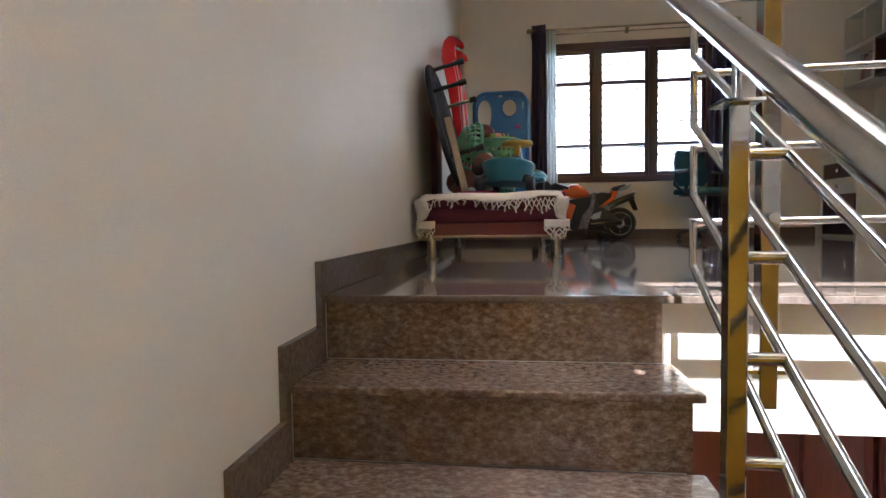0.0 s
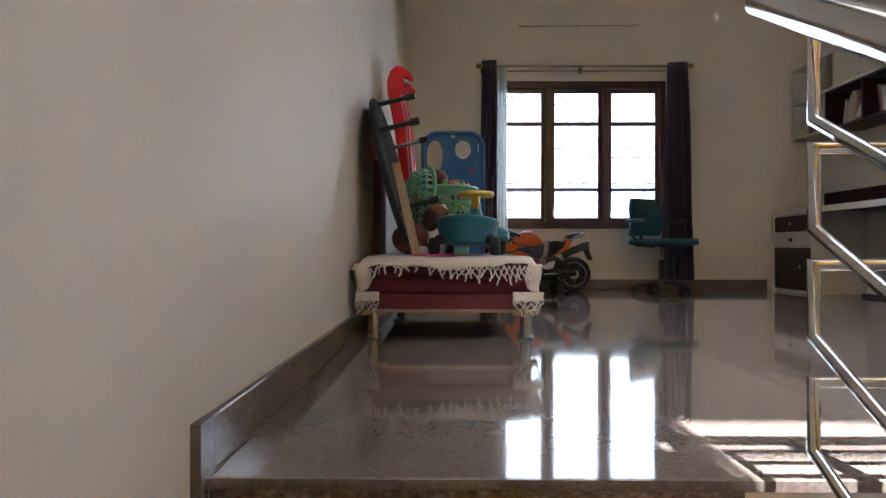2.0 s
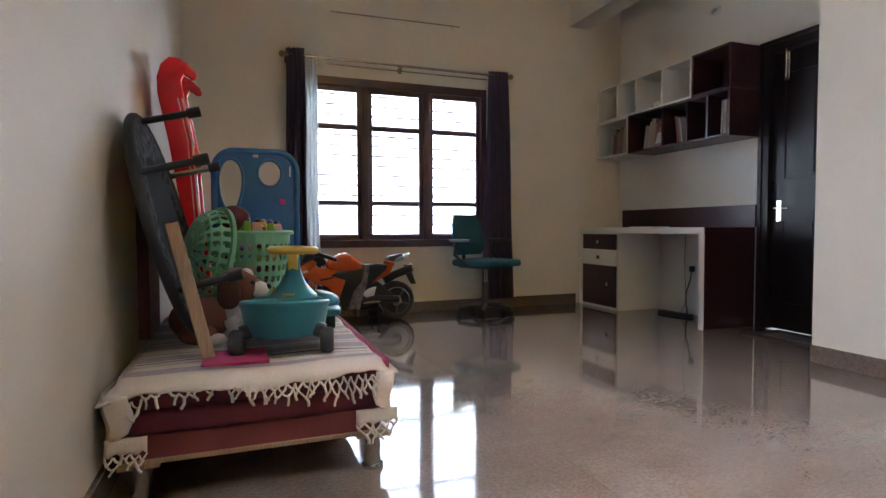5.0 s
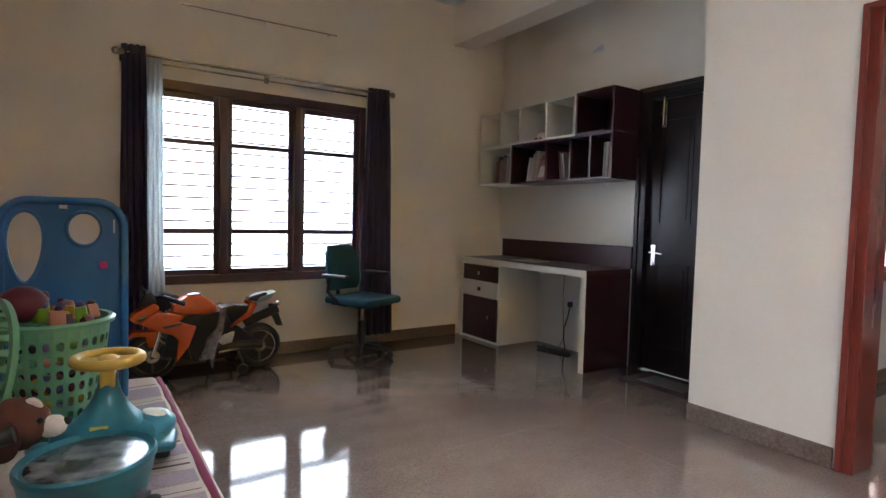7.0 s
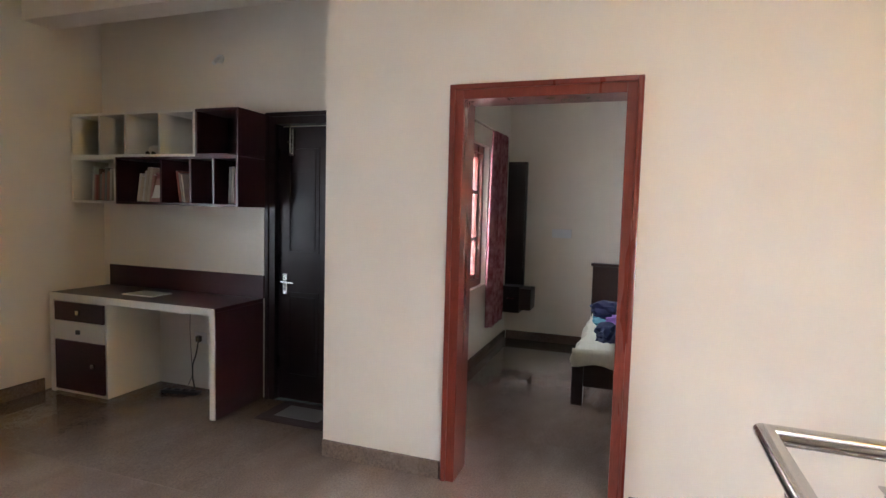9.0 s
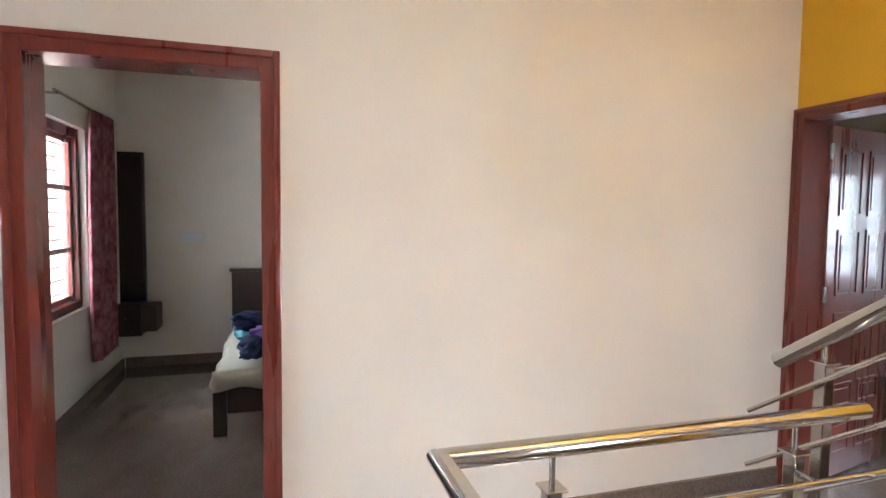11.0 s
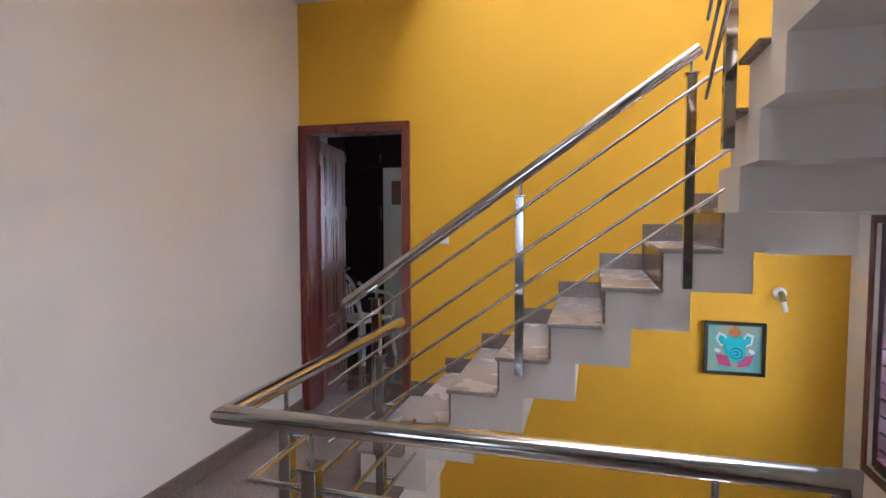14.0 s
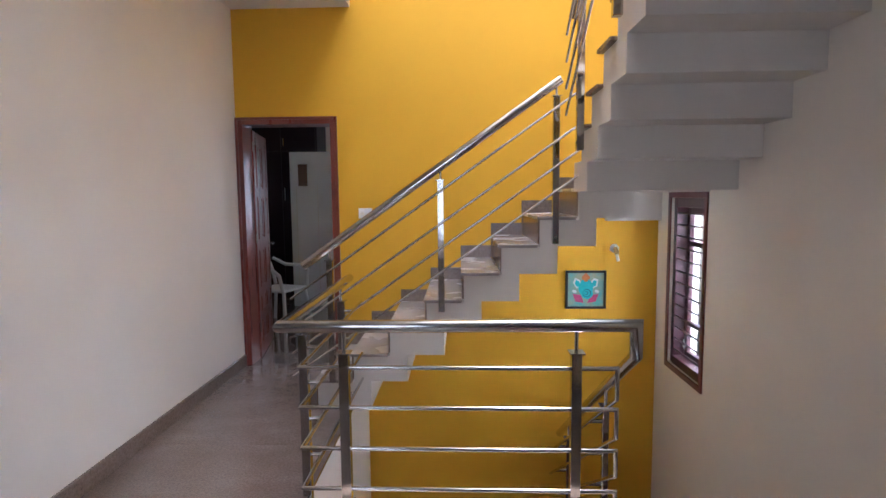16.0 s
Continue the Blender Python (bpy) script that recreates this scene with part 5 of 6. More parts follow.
under(car, "foot_rest", moved(box(-0.19, -0.07, 0.06, 0.2, 0.075, 0.105, bevel=0.02, seg=3), Matrix.Identity(4)), TEAL, smooth=True)
lobe = ball((0.115, 0.22, 0.115), 0.075, squash=(0.95, 1.15, 0.55), seg=24)
under(car, "front_lobe", lobe, TEAL, smooth=True)
under(car, "silver_sticker", moved(lathe([(0.0001, 0), (0.036, 0), (0.034, 0.003), (0.0001, 0.004)], 9), Matrix.Translation((0.125, 0.2, 0.1555)) @ Matrix.Rotation(radians(14), 4, "Y")), PAPER, "peeling silver sticker")
under(car, "sticker", box(-0.03, 0.015, 0.088, 0.094, 0.15, 0.165), YELP)
for sx in (-1, 1):
    for yy in (-0.2, 0.2):
        hub_ = under(car, "wheel_arm", tube([(sx * 0.05, yy * 0.9, 0.085), (sx * 0.10, yy, 0.082), (sx * 0.135, yy * 1.05, 0.07)], 0.026, seg=10), BLACKP, smooth=True)
        wh = under(car, "wheel", moved(moved(lathe([(0.012, -0.022), (0.038, -0.022), (0.043, -0.012), (0.043, 0.012), (0.038, 0.022), (0.012, 0.022)], 24), Matrix.Rotation(radians(90), 4, "Y")), Matrix.Translation((sx * 0.145, yy * 1.1, 0.043))), RUBBER, smooth=True)

dog = thing("plush_dog", "brown and white plush dog sitting on the daybed", "plush toy", (1.155, 4.53, TZ), -6)
DARKFUR = mat("dark_plush", (0.06, 0.02, 0.014), 1.0, grain=0.5, scale=260, bump=1.0)


def furry(centre, r, squash, seed):
    """A stuffed lump with an uneven, slightly shaggy outline."""
    own = ball((0, 0, 0), r, squash=squash, seg=28)
    for v in own.verts:
        v.co *= 1 + 0.07 * noise.noise(v.co * 38 + Vector((seed, 0, 0))) + 0.03 * noise.noise(v.co * 110)
    return moved(own, Matrix.Translation(centre))


under(dog, "body", furry((-0.075, -0.02, 0.085), 0.088, (1.25, 1.1, 0.95), 1), FURB, smooth=True)
under(dog, "chest", furry((0.025, -0.015, 0.105), 0.055, (0.85, 0.9, 1.35), 2), FURW, smooth=True)
under(dog, "head", furry((0.055, 0.0, 0.2), 0.073, (1.0, 1.0, 0.95), 3), FURB, smooth=True)
under(dog, "blaze", furry((0.085, -0.005, 0.238), 0.034, (0.8, 0.7, 0.9), 4), FURW, smooth=True)
under(dog, "muzzle", furry((0.132, -0.012, 0.188), 0.034, (1.05, 0.9, 0.85), 5), FURW, smooth=True)
under(dog, "nose", ball((0.167, -0.012, 0.198), 0.011), BLACKP, smooth=True)
for sy in (-1, 1):
    under(dog, "eye", ball((0.112, sy * 0.04 - 0.005, 0.217), 0.009), BLACKP, smooth=True)
    under(dog, "ear", furry((0.03, sy * 0.066, 0.18), 0.05, (0.85, 0.4, 1.2), 6), DARKFUR, smooth=True)
    under(dog, "foreleg", tube([(0.03, sy * 0.045 - 0.01, 0.085), (0.055, sy * 0.055 - 0.01, 0.04), (0.1, sy * 0.06 - 0.01, 0.026)], 0.026, seg=12), FURW, smooth=True)
    under(dog, "hind_leg", furry((-0.07, sy * 0.09 - 0.02, 0.042), 0.045, (1.5, 0.8, 0.85), 7), FURB, smooth=True)
    under(dog, "paw", furry((-0.005, sy * 0.10 - 0.025, 0.024), 0.026, (1.2, 0.9, 0.85), 8), FURW, smooth=True)
cloth = part("magenta_cloth", box(1.1, 1.3, 4.1, 4.3, TZ - 0.004, TZ + 0.006, bevel=0.003), mat("magenta_cloth", (0.3, 0.02, 0.09), 0.9, grain=0.4, scale=200, bump=0.4))
tagged(cloth, "crumpled magenta cloth under the toys on the daybed", "cloth")

# ---- ride-on motorbike ----
bike = thing("toy_motorbike", "orange and black ride-on toy motorbike before the window wall", "ride-on toy", (2.125, 6.90, 0))

DARKRIM = mat("dark_grey_rim", (0.07, 0.07, 0.075), 0.35, grain=0.3, scale=80)


def wheel(parent, x, r, w):
    wt = under(parent, "wheel", moved(moved(lathe([(r - 0.06, -w), (r - 0.02, -w), (r, -w * 0.5), (r, w * 0.5), (r - 0.02, w), (r - 0.06, w)], 40), Matrix.Rotation(radians(90), 4, "X")), Matrix.Translation((x, 0, r))), RUBBER, smooth=True)
    part("rim", moved(moved(lathe([(0.03, -w * 0.9), (r - 0.058, -w * 0.9), (r - 0.05, 0), (r - 0.058, w * 0.9), (0.03, w * 0.9)], 32), Matrix.Rotation(radians(90), 4, "X")), Matrix.Translation((x, 0, r))), BLACKP, wt, smooth=True).matrix_parent_inverse = Matrix.Identity(4)
    for sg in (-1, 1):
        for r0, r1, mt in ((r - 0.054, r - 0.046, STEELDULL), (0.018, 0.045, STEELDULL)):
            ring_ = lathe([(r0, sg * w * 0.96), (r1, sg * w * 0.96), (r1, sg * w * 1.06), (r0, sg * w * 1.06)], 32, close=True)
            part("rim_stripe", moved(moved(ring_, Matrix.Rotation(radians(90), 4, "X")), Matrix.Translation((x, 0, r))), mt, wt).matrix_parent_inverse = Matrix.Identity(4)
        for k in range(5):
            a = k * 2 * math.pi / 5 + 0.3
            spoke = box(0.04, r - 0.05, sg * w * 0.98 - 0.003, sg * w * 0.98 + 0.003, -0.009, 0.009)
            part("spoke", moved(spoke, Matrix.Translation((x, 0, r)) @ Matrix.Rotation(a, 4, "Y")), DARKRIM, wt).matrix_parent_inverse = Matrix.Identity(4)


wheel(bike, 0.355, 0.165, 0.05)
wheel(bike, -0.36, 0.165, 0.045)


def slab_xz(poly, half, bv=0.012):
    return prism(poly, "y", -half, half, bevel=bv)


under(bike, "frame", slab_xz([(-0.3, 0.16), (-0.1, 0.1), (0.18, 0.1), (0.36, 0.15), (0.36, 0.2), (0.2, 0.33), (-0.05, 0.42), (-0.25, 0.4)], 0.055), BLACKP, smooth=True)
for sy in (-1, 1):
    lo_, hi_ = sorted((sy * 0.06, sy * 0.105))
    under(bike, "side_fairing", prism([(-0.44, 0.40), (-0.34, 0.475), (-0.15, 0.44), (-0.21, 0.40), (-0.09, 0.36), (-0.14, 0.22), (-0.22, 0.12), (-0.205, 0.27), (-0.24, 0.31), (-0.33, 0.345)], "y", lo_, hi_, bevel=0.008), ORANGE, smooth=True)
    lo_, hi_ = sorted((sy * 0.05, sy * 0.085))
    under(bike, "tail_stripe", prism([(0.28, 0.505), (0.335, 0.49), (0.285, 0.40), (0.14, 0.325), (0.165, 0.36), (0.255, 0.43)], "y", lo_, hi_, bevel=0.006), ORANGE, smooth=True)
    lo_, hi_ = sorted((sy * 0.04, sy * 0.075))
    under(bike, "headlight", prism([(-0.47, 0.43), (-0.40, 0.455), (-0.385, 0.435), (-0.44, 0.415)], "y", lo_, hi_, bevel=0.004), STEELDULL, "pale headlight", smooth=True)
    under(bike, "crease", prism([(-0.31, 0.375), (-0.18, 0.395), (-0.19, 0.38), (-0.29, 0.36)], "y", *sorted((sy * 0.1045, sy * 0.107))), BLACKP)
under(bike, "nose_fairing", slab_xz([(-0.50, 0.43), (-0.46, 0.475), (-0.35, 0.535), (-0.31, 0.50), (-0.36, 0.44), (-0.45, 0.39)], 0.07, 0.018), ORANGE, smooth=True)
under(bike, "front_mudguard", slab_xz([(-0.53, 0.27), (-0.48, 0.345), (-0.32, 0.335), (-0.33, 0.235), (-0.385, 0.225), (-0.40, 0.305), (-0.47, 0.31)], 0.055, 0.008), ORANGE, smooth=True)
under(bike, "windscreen", slab_xz([(-0.44, 0.51), (-0.40, 0.60), (-0.36, 0.61), (-0.33, 0.535)], 0.055, 0.008), BLACKP, smooth=True)
under(bike, "instrument_block", slab_xz([(-0.38, 0.51), (-0.36, 0.59), (-0.27, 0.57), (-0.23, 0.50), (-0.28, 0.46)], 0.045, 0.012), BLACKP, smooth=True)
under(bike, "black_inset", slab_xz([(-0.22, 0.41), (0.02, 0.445), (0.09, 0.46), (0.15, 0.35), (0.06, 0.30), (-0.02, 0.15), (-0.12, 0.12), (-0.14, 0.21), (-0.10, 0.35)], 0.088, 0.01), BLACKP, smooth=True)
tank_ = slab_xz([(-0.25, 0.47), (-0.215, 0.53), (-0.14, 0.572), (-0.05, 0.568), (0.02, 0.525), (0.065, 0.46), (-0.01, 0.435), (-0.17, 0.435)], 0.085, 0.03)
for v in tank_.verts:
    v.co.y *= 1 - 0.45 * max(0.0, (v.co.z - 0.47) / 0.1)
under(bike, "tank", tank_, ORANGE, smooth=True)
under(bike, "tank_cap", ball((-0.09, 0, 0.572), 0.03, squash=(1.7, 1.1, 0.4)), STEELDULL, smooth=True)
under(bike, "seat", slab_xz([(0.04, 0.45), (0.10, 0.475), (0.17, 0.49), (0.29, 0.475), (0.27, 0.42), (0.15, 0.34), (0.08, 0.40)], 0.07, 0.014), BLACKP, smooth=True)
under(bike, "rear_seat_pad", slab_xz([(0.27, 0.515), (0.29, 0.545), (0.40, 0.57), (0.42, 0.555), (0.34, 0.50)], 0.05, 0.01), BLACKP, smooth=True)
under(bike, "tail_top", slab_xz([(0.32, 0.49), (0.36, 0.535), (0.475, 0.572), (0.43, 0.515)], 0.066, 0.006), mat("pale_blue_grey_plastic", (0.32, 0.42, 0.46), 0.3, grain=0.2, scale=60), "pale blue-grey tail top", smooth=True)
under(bike, "exhaust", tube([(0.24, -0.07, 0.34), (0.33, -0.075, 0.39), (0.48, -0.08, 0.445)], 0.034, seg=16), BLACKP, smooth=True)
under(bike, "chain_guard", tube([(0.02, -0.055, 0.15), (0.2, -0.06, 0.19), (0.37, -0.06, 0.18)], 0.03, seg=12), BLACKP, smooth=True)
under(bike, "number_plate_holder", slab_xz([(0.44, 0.47), (0.48, 0.47), (0.54, 0.3), (0.5, 0.3), (0.44, 0.42)], 0.03, 0.006), BLACKP, smooth=True)
under(bike, "tail_lamp", ball((0.495, -0.03, 0.475), 0.018), STEELDULL, smooth=True)
under(bike, "heel_plate", slab_xz([(0.055, 0.235), (0.10, 0.275), (0.165, 0.295), (0.145, 0.225), (0.08, 0.21)], 0.108, 0.004), WHITEP, "white heel plate", smooth=True)
under(bike, "foot_peg", tube([(0.05, -0.13, 0.165), (0.19, -0.12, 0.175)], 0.009, seg=8), STEELDULL, smooth=True)
under(bike, "plastic_wrap", slab_xz([(0.07, 0.48), (0.11, 0.49), (0.085, 0.32), (0.035, 0.18), (0.015, 0.04), (0.0, 0.12), (-0.075, 0.115), (-0.02, 0.27), (0.045, 0.34)], 0.112, 0.004), mat("torn_clear_wrap", (0.3, 0.26, 0.26), 0.12, grain=0.8, scale=30, color2=(0.1, 0.08, 0.08)), "torn crumpled clear wrapping", smooth=True)
for sy in (-1, 1):
    under(bike, "fork", tube([(-0.36, sy * 0.055, 0.165), (-0.27, sy * 0.055, 0.48)], 0.014, seg=10), STEELDULL, smooth=True)
    gr_ = under(bike, "handlebar", tube([(-0.33, sy * 0.03, 0.565), (-0.30, sy * 0.12, 0.58), (-0.17, sy * 0.16, 0.53)], 0.016, seg=10), BLACKP, smooth=True)
    under(bike, "mirror", ball((-0.41, sy * 0.09, 0.62), 0.026, squash=(0.5, 1.2, 0.8)), BLACKP, smooth=True)
    sw_ = under(bike, "training_wheel", moved(moved(lathe([(0.008, -0.014), (0.036, -0.014), (0.04, 0), (0.036, 0.014), (0.008, 0.014)], 20), Matrix.Rotation(radians(90), 4, "X")), Matrix.Translation((0.2, sy * 0.19, 0.04))), RUBBER, smooth=True)
    under(bike, "wheel_stay", tube([(0.2, sy * 0.05, 0.14), (0.2, sy * 0.17, 0.1), (0.2, sy * 0.175, 0.04)], 0.01, seg=8), BLACKP, smooth=True)

# ---- desk chair ----
chair = thing("desk_chair", "teal cloth swivel chair with armrests by the window", "chair", (3.30, 6.80, 0), -66)
for k in range(5):
    a = 2 * math.pi * k / 5 + 0.3
    e = (0.25 * math.cos(a), 0.25 * math.sin(a))
    ar = under(chair, "base_arm", tube([(0, 0, 0.1), (e[0] * 0.6, e[1] * 0.6, 0.085), (e[0], e[1], 0.065)], 0.018, seg=10), BLACKP, smooth=True)
    cs = under(chair, "castor", moved(moved(lathe([(0.006, -0.02), (0.024, -0.02), (0.028, 0), (0.024, 0.02), (0.006, 0.02)], 16), Matrix.Rotation(radians(90), 4, "X") @ Matrix.Rotation(a, 4, "Y")), Matrix.Translation((e[0], e[1], 0.028))), RUBBER, smooth=True)
    under(chair, "castor_stem", tube([(e[0], e[1], 0.03), (e[0], e[1], 0.07)], 0.008, seg=8), BLACKP)
under(chair, "gas_column", tube([(0, 0, 0.08), (0, 0, 0.30)], 0.03, seg=16), BLACKP, smooth=True)
under(chair, "gas_piston", tube([(0, 0, 0.30), (0, 0, 0.44)], 0.017, seg=14), STEELDULL, smooth=True)
under(chair, "seat", box(-0.22, 0.24, -0.22, 0.22, 0.445, 0.505, bevel=0.028, seg=4), CHAIRCLOTH, smooth=True)
under(chair, "seat_pan", box(-0.18, 0.18, -0.17, 0.17, 0.43, 0.446, bevel=0.004), BLACKP)
bk = box(-0.03, 0.03, -0.2, 0.2, 0.0, 0.37)
bmesh.ops.subdivide_edges(bk, edges=bk.edges[:], cuts=9, use_grid_fill=True)
for v in bk.verts:
    h = v.co.z / 0.37
    edge = max(abs(v.co.y) / 0.2, abs(2 * h - 1)) ** 6
    side_ = min(1.0, h / 0.25, (1 - h) / 0.32)
    v.co.y *= (0.78 + 0.22 * math.sin(max(0.0, side_) * math.pi / 2)) * (1 - 0.12 * h * h)
    v.co.x *= 1 - 0.55 * edge
    v.co.x -= 0.05 * h - 0.9 * v.co.y ** 2
under(chair, "backrest", moved(bk, Matrix.Translation((-0.23, 0, 0.54))), CHAIRCLOTH, smooth=True)
under(chair, "back_stay", tube([(-0.12, 0, 0.435), (-0.27, 0, 0.45), (-0.285, 0, 0.72)], 0.018, seg=10), BLACKP, smooth=True)
for sy in (-1, 1):
    arm = under(chair, "armrest", box(-0.19, 0.06, sy * 0.255 - 0.025, sy * 0.255 + 0.025, 0.66, 0.69, bevel=0.01, seg=3), BLACKP, smooth=True)
    under(chair, "arm_stay", tube([(-0.02, sy * 0.17, 0.44), (-0.02, sy * 0.25, 0.46), (-0.14, sy * 0.26, 0.55), (-0.12, sy * 0.255, 0.665)], 0.014, seg=10), BLACKP, smooth=True)

# ---- yellow wall: picture, lamp, switch ----
pic = thing("wall_picture", "small painting in a black frame on the yellow wall", "picture")
PXa, PXb, PZa, PZb = 1.253, 1.593, 0.489, 0.815
fw = 0.02
for b in ((PXa, PXb, PZb - fw, PZb), (PXa, PXb, PZa, PZa + fw)):
    part("frame_bar", box(b[0], b[1], YS + 0.001, YS + 0.024, b[2], b[3], bevel=0.002, seg=1), BLACKP, pic)
for b in ((PXa, PXa + fw), (PXb - fw, PXb)):
    part("frame_bar", box(b[0], b[1], YS + 0.001, YS + 0.024, PZa + fw, PZb - fw, bevel=0.002, seg=1), BLACKP, pic)
cv = part("canvas", box(PXa + fw, PXb - fw, YS + 0.001, YS + 0.012, PZa + fw, PZb - fw), mat("painted_teal_ground", (0.10, 0.36, 0.34), 0.45, grain=0.9, scale=9, color2=(0.34, 0.30, 0.16)), pic)
cxp, czp = (PXa + PXb) / 2, (PZa + PZb) / 2


def paint(c, rx, rz, k, m_, n=24, turn=0.0):
    """A flat daub of paint on the canvas."""
    own = bmesh.new()
    vs = []
    for j in range(n):
        a = 2 * math.pi * j / n
        x, z = rx * math.cos(a), rz * math.sin(a)
        vs.append(own.verts.new((c[0] + x * math.cos(turn) - z * math.sin(turn), YS + 0.0125 + 0.0006 * k, c[1] + x * math.sin(turn) + z * math.cos(turn))))
    own.faces.new(vs)
    part("painted_shape", own, m_, cv)


pinkp, tealp, whp = mat("painted_pink", (0.5, 0.06, 0.16), 0.5, grain=0.4), mat("painted_turquoise", (0.03, 0.45, 0.48), 0.5, grain=0.4), mat("painted_white", (0.6, 0.62, 0.6), 0.5, grain=0.3)
darkp = mat("painted_dark_teal", (0.01, 0.16, 0.2), 0.5, grain=0.3)
for s_ in (-1, 1):
    paint((cxp + s_ * 0.062, czp - 0.075), 0.062, 0.036, 1, pinkp, 4, s_ * 0.7)
    paint((cxp + s_ * 0.072, czp + 0.055), 0.05, 0.034, 1, whp, 5, 1.2 * s_)
    paint((cxp + s_ * 0.07, czp + 0.052), 0.034, 0.022, 2, tealp, 5, 1.2 * s_)
    paint((cxp + s_ * 0.095, czp - 0.015), 0.02, 0.013, 2, whp, 7, 0.5)
paint((cxp, czp + 0.015), 0.062, 0.075, 3, tealp, 18)
paint((cxp - 0.012, czp - 0.035), 0.05, 0.045, 3.5, tealp, 18)
for q, (r_, m_) in enumerate(((0.036, darkp), (0.029, tealp), (0.017, darkp), (0.01, tealp))):
    paint((cxp - 0.01 + 0.002 * q, czp - 0.03), r_, r_, 4 + q, m_, 16)
paint((cxp, czp + 0.105), 0.045, 0.024, 4, mat("painted_orange", (0.5, 0.16, 0.04), 0.5, grain=0.4), 5, 1.57)
paint((cxp, czp + 0.1), 0.035, 0.025, 2, mat("painted_orange", (0.45, 0.16, 0.04), 0.5, grain=0.4))
lampw = thing("wall_lamp", "bare white lamp in a holder on the yellow wall", "wall lamp", (1.187, YS, 1.0))
under(lampw, "base", moved(lathe([(0.036, 0), (0.036, 0.014), (0.024, 0.03)], 22), Matrix.Rotation(radians(-90), 4, "X")), WHITEP, smooth=True)
under(lampw, "holder", tube([(0, 0.028, 0), (0, 0.055, -0.01), (-0.004, 0.07, -0.045)], 0.018, seg=14), BRASS, "dull brass lamp holder", smooth=True)
under(lampw, "lamp_tube", tube([(-0.004, 0.07, -0.045), (-0.012, 0.085, -0.10)], 0.013, seg=12), PAPER, smooth=True)
sp = thing("light_switch", "white two-gang light switch on the yellow wall", "switch", (3.28, YS, 1.313))
under(sp, "plate", box(-0.057, 0.057, 0.0005, 0.011, -0.043, 0.043, bevel=0.003), WHITEP)
under(sp, "rocker", box(-0.04, -0.008, 0.011, 0.016, -0.02, 0.02, bevel=0.002), WHITEP)
under(sp, "regulator", moved(lathe([(0.016, 0), (0.015, 0.01)], 16), Matrix.Translation((0.025, 0.011, 0)) @ Matrix.Rotation(radians(-90), 4, "X")), PAPER, smooth=True)
sp2 = thing("wall_switch_plate", "pale switch plate on the bedroom wall", "switch", (7.9, 3.62, 1.27))
under(sp2, "plate", box(-0.012, -0.0005, -0.11, 0.11, -0.05, 0.05, bevel=0.003), WHITEP)
under(sp2, "rocker", box(-0.016, -0.012, -0.02, 0.02, -0.02, 0.02), WHITEP)

# ---- bedroom ----
DARKWOOD = mat("dark_bed_wood", (0.03, 0.014, 0.012), 0.35, grain=0.6, scale=30, stretch=(1, 6, 6), coat=0.2)
bbed = thing("bed", "dark wooden bed with a pale cream sheet in the bedroom", "bed")
part("side_rail", box(5.93, 7.78, 3.19, 3.225, 0.2, 0.36, bevel=0.004), DARKWOOD, bbed)
part("footboard", box(5.90, 5.94, 1.45, 3.19, 0.15, 0.42, bevel=0.004), DARKWOOD, bbed)
hb = part("headboard", box(7.78, 7.86, 1.42, 3.25, 0.0, 0.93, bevel=0.006), DARKWOOD, bbed)
part("top_rail", box(7.77, 7.875, 1.4, 3.27, 0.93, 0.96, bevel=0.006), DARKWOOD, hb)
for x, y in ((5.88, 3.15), (5.88, 1.45)):
    part("leg", box(x, x + 0.09, y, y + 0.09, 0, 0.40, bevel=0.006), DARKWOOD, bbed)
part("mattress", box(5.95, 7.77, 1.47, 3.18, 0.22, 0.44, bevel=0.04, seg=4), PAPER, bbed, smooth=True)
sheetm = mat("pale_cream_sheet", (0.62, 0.59, 0.48), 0.9, grain=0.4, scale=60, bump=0.5, color2=(0.52, 0.49, 0.37))
sheet = thing("bed_sheet", "pale cream sheet hanging over the bed edge", "bed sheet")
own = bmesh.new()
rows_ = []
for i in range(41):
    u = i / 40
    x = 5.87 + u * 1.88
    wob = 0.012 * math.sin(13 * u) + 0.008 * math.sin(37 * u)
    hang = 0.29 + 0.05 * math.sin(9 * u + 1)
    rows_.append([own.verts.new(p) for p in ((x, 1.47, 0.452), (x, 2.4, 0.455 + wob * 0.5), (x, 3.1, 0.452), (x, 3.2 + wob, 0.44), (x, 3.235 + wob, 0.40), (x, 3.245 + 1.6 * wob, hang))])
for a, b in zip(rows_, rows_[1:]):
    for k in range(5):
        own.faces.new((a[k], b[k], b[k + 1], a[k + 1]))
so = part("cloth", own, sheetm, sheet, smooth=True)
so.modifiers.new("thickness", "SOLIDIFY").thickness = 0.006
own = bmesh.new()
rows_ = []
for i in range(31):
    y = 1.47 + 1.77 * i / 30
    wob = 0.01 * math.sin(i * 0.9)
    rows_.append([own.verts.new(p) for p in ((5.88, y, 0.452), (5.855 + wob, y, 0.42), (5.85 + 1.5 * wob, y, 0.33 + 0.02 * math.sin(i)))])
for a, b in zip(rows_, rows_[1:]):
    for k in range(2):
        own.faces.new((a[k], b[k], b[k + 1], a[k + 1]))
so = part("end_drop", own, sheetm, sheet, smooth=True)
so.modifiers.new("thickness", "SOLIDIFY").thickness = 0.006
rk = random.Random(8)
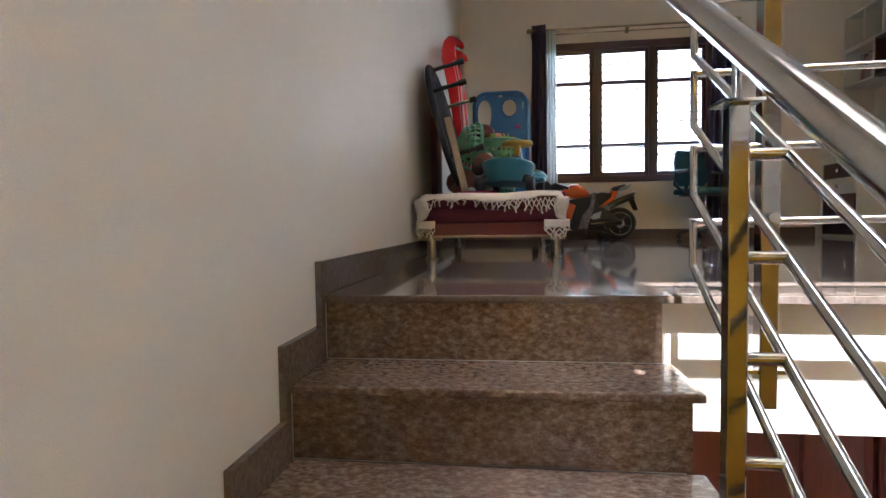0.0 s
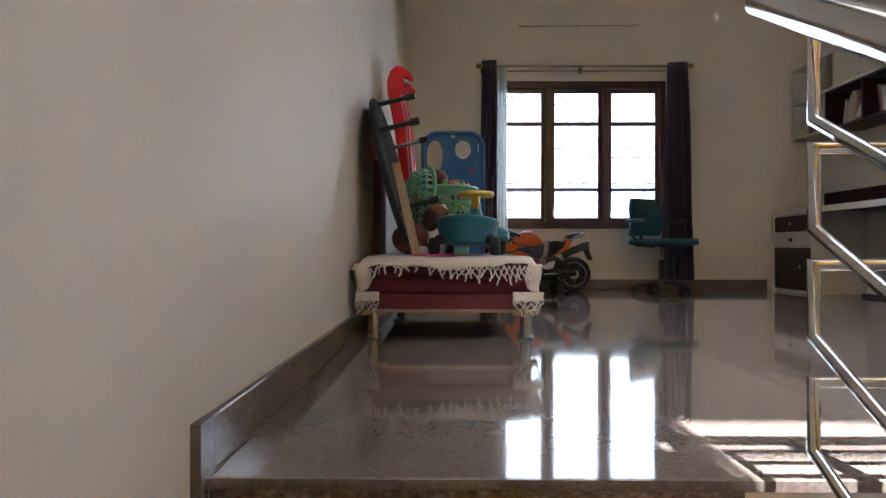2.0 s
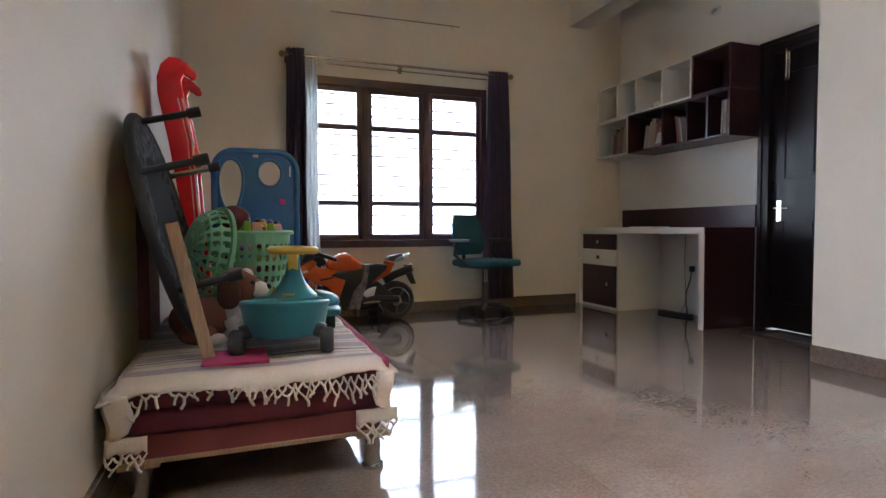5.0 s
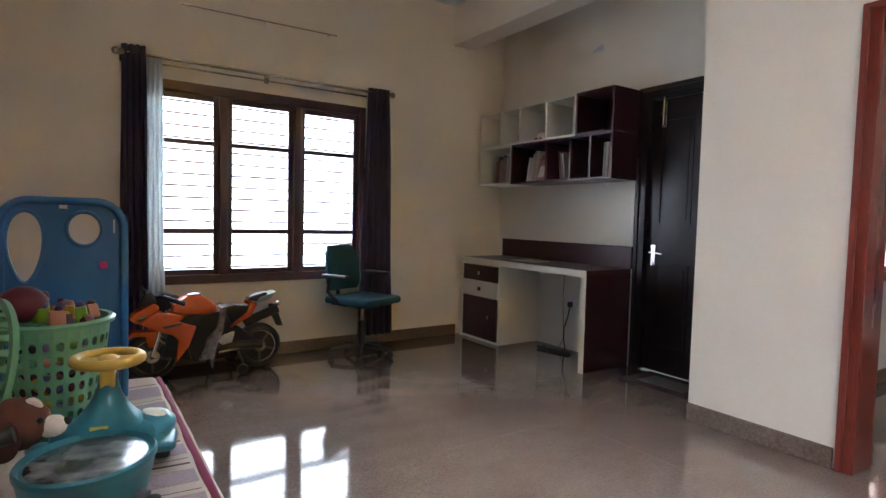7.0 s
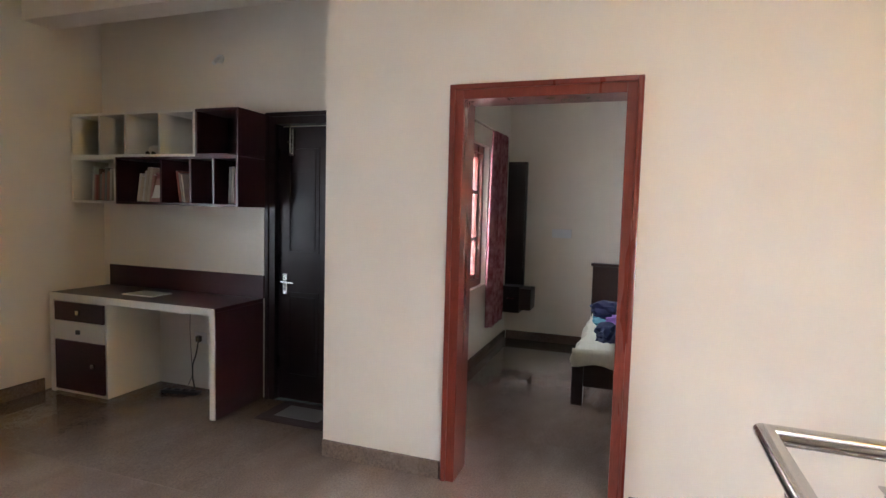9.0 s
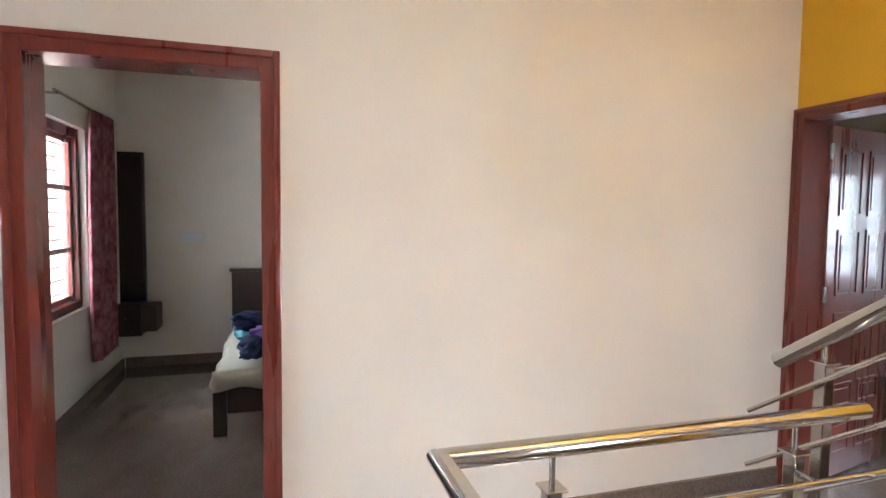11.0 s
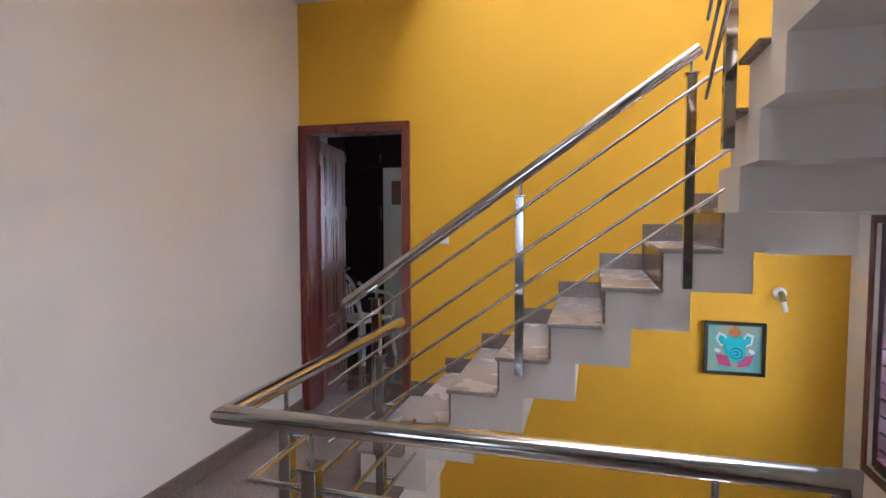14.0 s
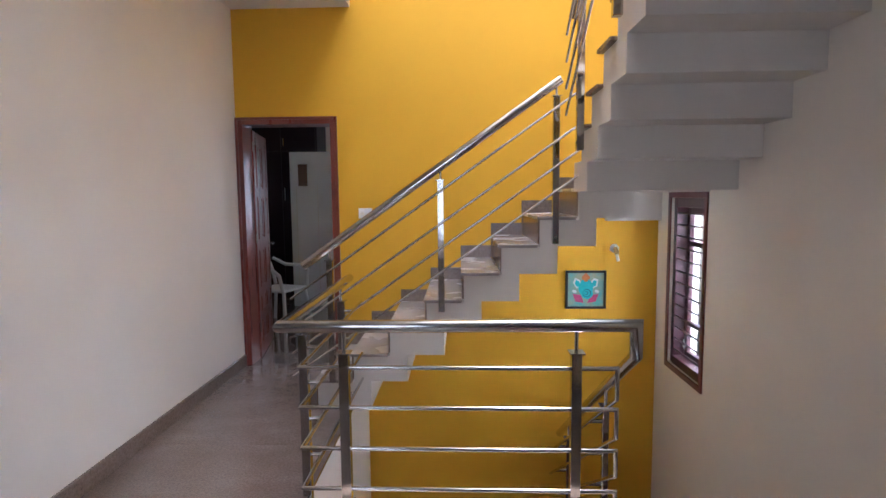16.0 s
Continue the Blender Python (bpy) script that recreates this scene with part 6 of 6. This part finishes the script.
clothcols = [("purple", (0.26, 0.14, 0.48)), ("navy", (0.03, 0.04, 0.11)), ("turquoise", (0.14, 0.36, 0.45)), ("black", (0.02, 0.02, 0.03)), ("magenta", (0.4, 0.05, 0.2)), ("white", (0.6, 0.58, 0.6))]
for k in range(22):
    nm, c = clothcols[k % 6]
    own = bmesh.new()
    bmesh.ops.create_icosphere(own, subdivisions=3, radius=1)
    off = Vector((rk.uniform(0, 9), rk.uniform(0, 9), 0))
    s = (rk.uniform(0.11, 0.2), rk.uniform(0.1, 0.17), rk.uniform(0.04, 0.08))
    cx_, cy_ = 6.19 + rk.uniform(-0.3, 0.45), 2.9 + rk.uniform(-0.35, 0.15)
    if k == 0:
        cx_, cy_, s = 6.35, 2.85, (0.19, 0.17, 0.06)
    cz_ = 0.47 + s[2] + 0.24 * max(0, 1 - ((cx_ - 6.3) ** 2 + (cy_ - 2.8) ** 2) / 0.16) * rk.uniform(0.2, 1)
    for v in own.verts:
        n_ = noise.noise(v.co * 2.3 + off) * 0.35 + noise.noise(v.co * 5 + off) * 0.2
        v.co = Vector((cx_ + v.co.x * s[0] * (1 + n_), cy_ + v.co.y * s[1] * (1 + n_), max(0.455, cz_ + v.co.z * s[2] * (1 + n_))))
    g = part("garment", own, mat("cloth_%s_%d" % (nm, k), c, 0.9, grain=0.5, scale=90, bump=0.5), None, smooth=True)
    tagged(g, "crumpled %s garment in the pile on the bed" % nm, "garment", "pile of clothes on the bed")
curtain("bedroom_curtain", "maroon curtain with small white spots at the bedroom window", 6.86, 7.36, 4.18, 0.33, 2.3, 7, 0.035, mat("maroon_spotted_cloth", (0.17, 0.028, 0.04), 0.85, grain=1.0, scale=14, color2=(0.36, 0.16, 0.18)), 0.1)
rod2 = thing("curtain_rod", "short steel curtain rod at the bedroom window", "curtain rod")
part("rod", tube([(6.15, 4.19, 2.3), (7.36, 4.19, 2.3)], 0.011, seg=10), STEELDULL, rod2, smooth=True)
part("finial", ball((7.37, 4.19, 2.3), 0.024), BRASS, rod2, smooth=True)
for x in (6.2, 7.32):
    part("bracket", box(x - 0.01, x + 0.01, 4.18, 4.254, 2.28, 2.295), STEELDULL, rod2)
unit = thing("dressing_unit", "tall dark wall-hung dressing unit on the bedroom wall", "dressing unit")
part("back_board", box(7.83, 7.899, 4.03, 4.25, 0.62, 2.08, bevel=0.004), DARKWOOD, unit)
part("door_panel", box(7.81, 7.829, 4.04, 4.23, 0.85, 2.05, bevel=0.004), DARKWOOD, unit)
dr = part("drawer_box", box(7.62, 7.829, 4.03, 4.23, 0.36, 0.66, bevel=0.004), DARKWOOD, unit)
part("side_shelf", box(7.62, 7.899, 3.9, 4.029, 0.40, 0.64, bevel=0.004), mat("brown_shelf_laminate", (0.09, 0.06, 0.045), 0.4, grain=0.5, stretch=(1, 6, 1)), unit)
part("handle", box(7.605, 7.619, 4.09, 4.17, 0.52, 0.532), STEEL, dr)

# ---- back room ----
ward = thing("wardrobe", "tall black-brown fitted wardrobe in the back room", "wardrobe")
part("carcass", box(4.48, 5.72, -3.58, -3.06, 0.001, 2.75), BLACKDOOR, ward)
for x0, x1, hx in ((4.50, 4.985, 4.94), (4.99, 5.462, 5.43), (5.467, 5.71, 5.50)):
    for z0, z1 in ((0.08, 2.08), (2.10, 2.73)):
        dd = part("wardrobe_door", box(x0, x1, -3.058, -3.038, z0, z1, bevel=0.003), BLACKDOOR, ward)
        zc = 1.40 if z0 < 1 else 2.16
        zt = zc + (0.2 if z0 < 1 else 0.12)
        part("handle", tube([(hx, -3.037, zc), (hx, -3.01, zc + 0.015), (hx, -3.01, zt - 0.015), (hx, -3.037, zt)], 0.009, seg=8), STEEL, dd, smooth=True)
wd = thing("white_door", "white flush door with a small dark calendar", "door")
part("leaf", box(3.97, 4.70, -2.52, -2.48, 0.005, 2.04, bevel=0.003), WHITEP, wd)
part("calendar", box(4.47, 4.59, -2.479, -2.474, 1.60, 1.88, bevel=0.002, seg=1), bookcols[4], wd)
for x in (4.16, 4.34, 4.62):
    part("groove", box(x - 0.004, x + 0.004, -2.4795, -2.477, 0.05, 1.6), PAPER, wd)
pc = thing("plastic_chair", "white plastic armchair in the back room", "chair", (4.56, -1.5, 0), 72)
under(pc, "seat", box(-0.22, 0.22, -0.21, 0.22, 0.40, 0.425, bevel=0.012, seg=3), WHITEP, smooth=True)
for sx in (-1, 1):
    under(pc, "front_leg", tube([(sx * 0.2, 0.2, 0.41), (sx * 0.25, 0.24, 0)], 0.02, seg=10), WHITEP, smooth=True)
    under(pc, "back_leg", tube([(sx * 0.19, -0.19, 0.41), (sx * 0.24, -0.26, 0)], 0.02, seg=10), WHITEP, smooth=True)
    under(pc, "armrest", tube([(sx * 0.23, 0.21, 0.42), (sx * 0.27, 0.2, 0.6), (sx * 0.27, 0.12, 0.655), (sx * 0.26, -0.1, 0.66), (sx * 0.21, -0.24, 0.74)], 0.02, seg=10), WHITEP, smooth=True)
arch = [(0.21 * math.cos(a), -0.21 - 0.07 * math.sin(a), 0.43 + 0.42 * math.sin(a)) for a in [math.pi * k / 16 for k in range(17)]]
under(pc, "back_frame", tube(arch, 0.021, seg=10), WHITEP, smooth=True)
for k in range(5):
    x = -0.1 + 0.05 * k
    under(pc, "back_slat", tube([(x, -0.215, 0.42), (x * 1.1, -0.27, 0.79 - abs(x) * 0.5)], 0.012, seg=8), WHITEP, smooth=True)
stopper = thing("door_stopper", "small chrome door stopper on the floor", "door stopper", (4.22, -0.75, 0))
under(stopper, "stem", tube([(0, 0, 0), (0, 0, 0.03), (-0.05, 0.01, 0.05)], 0.008, seg=8), STEEL, smooth=True)
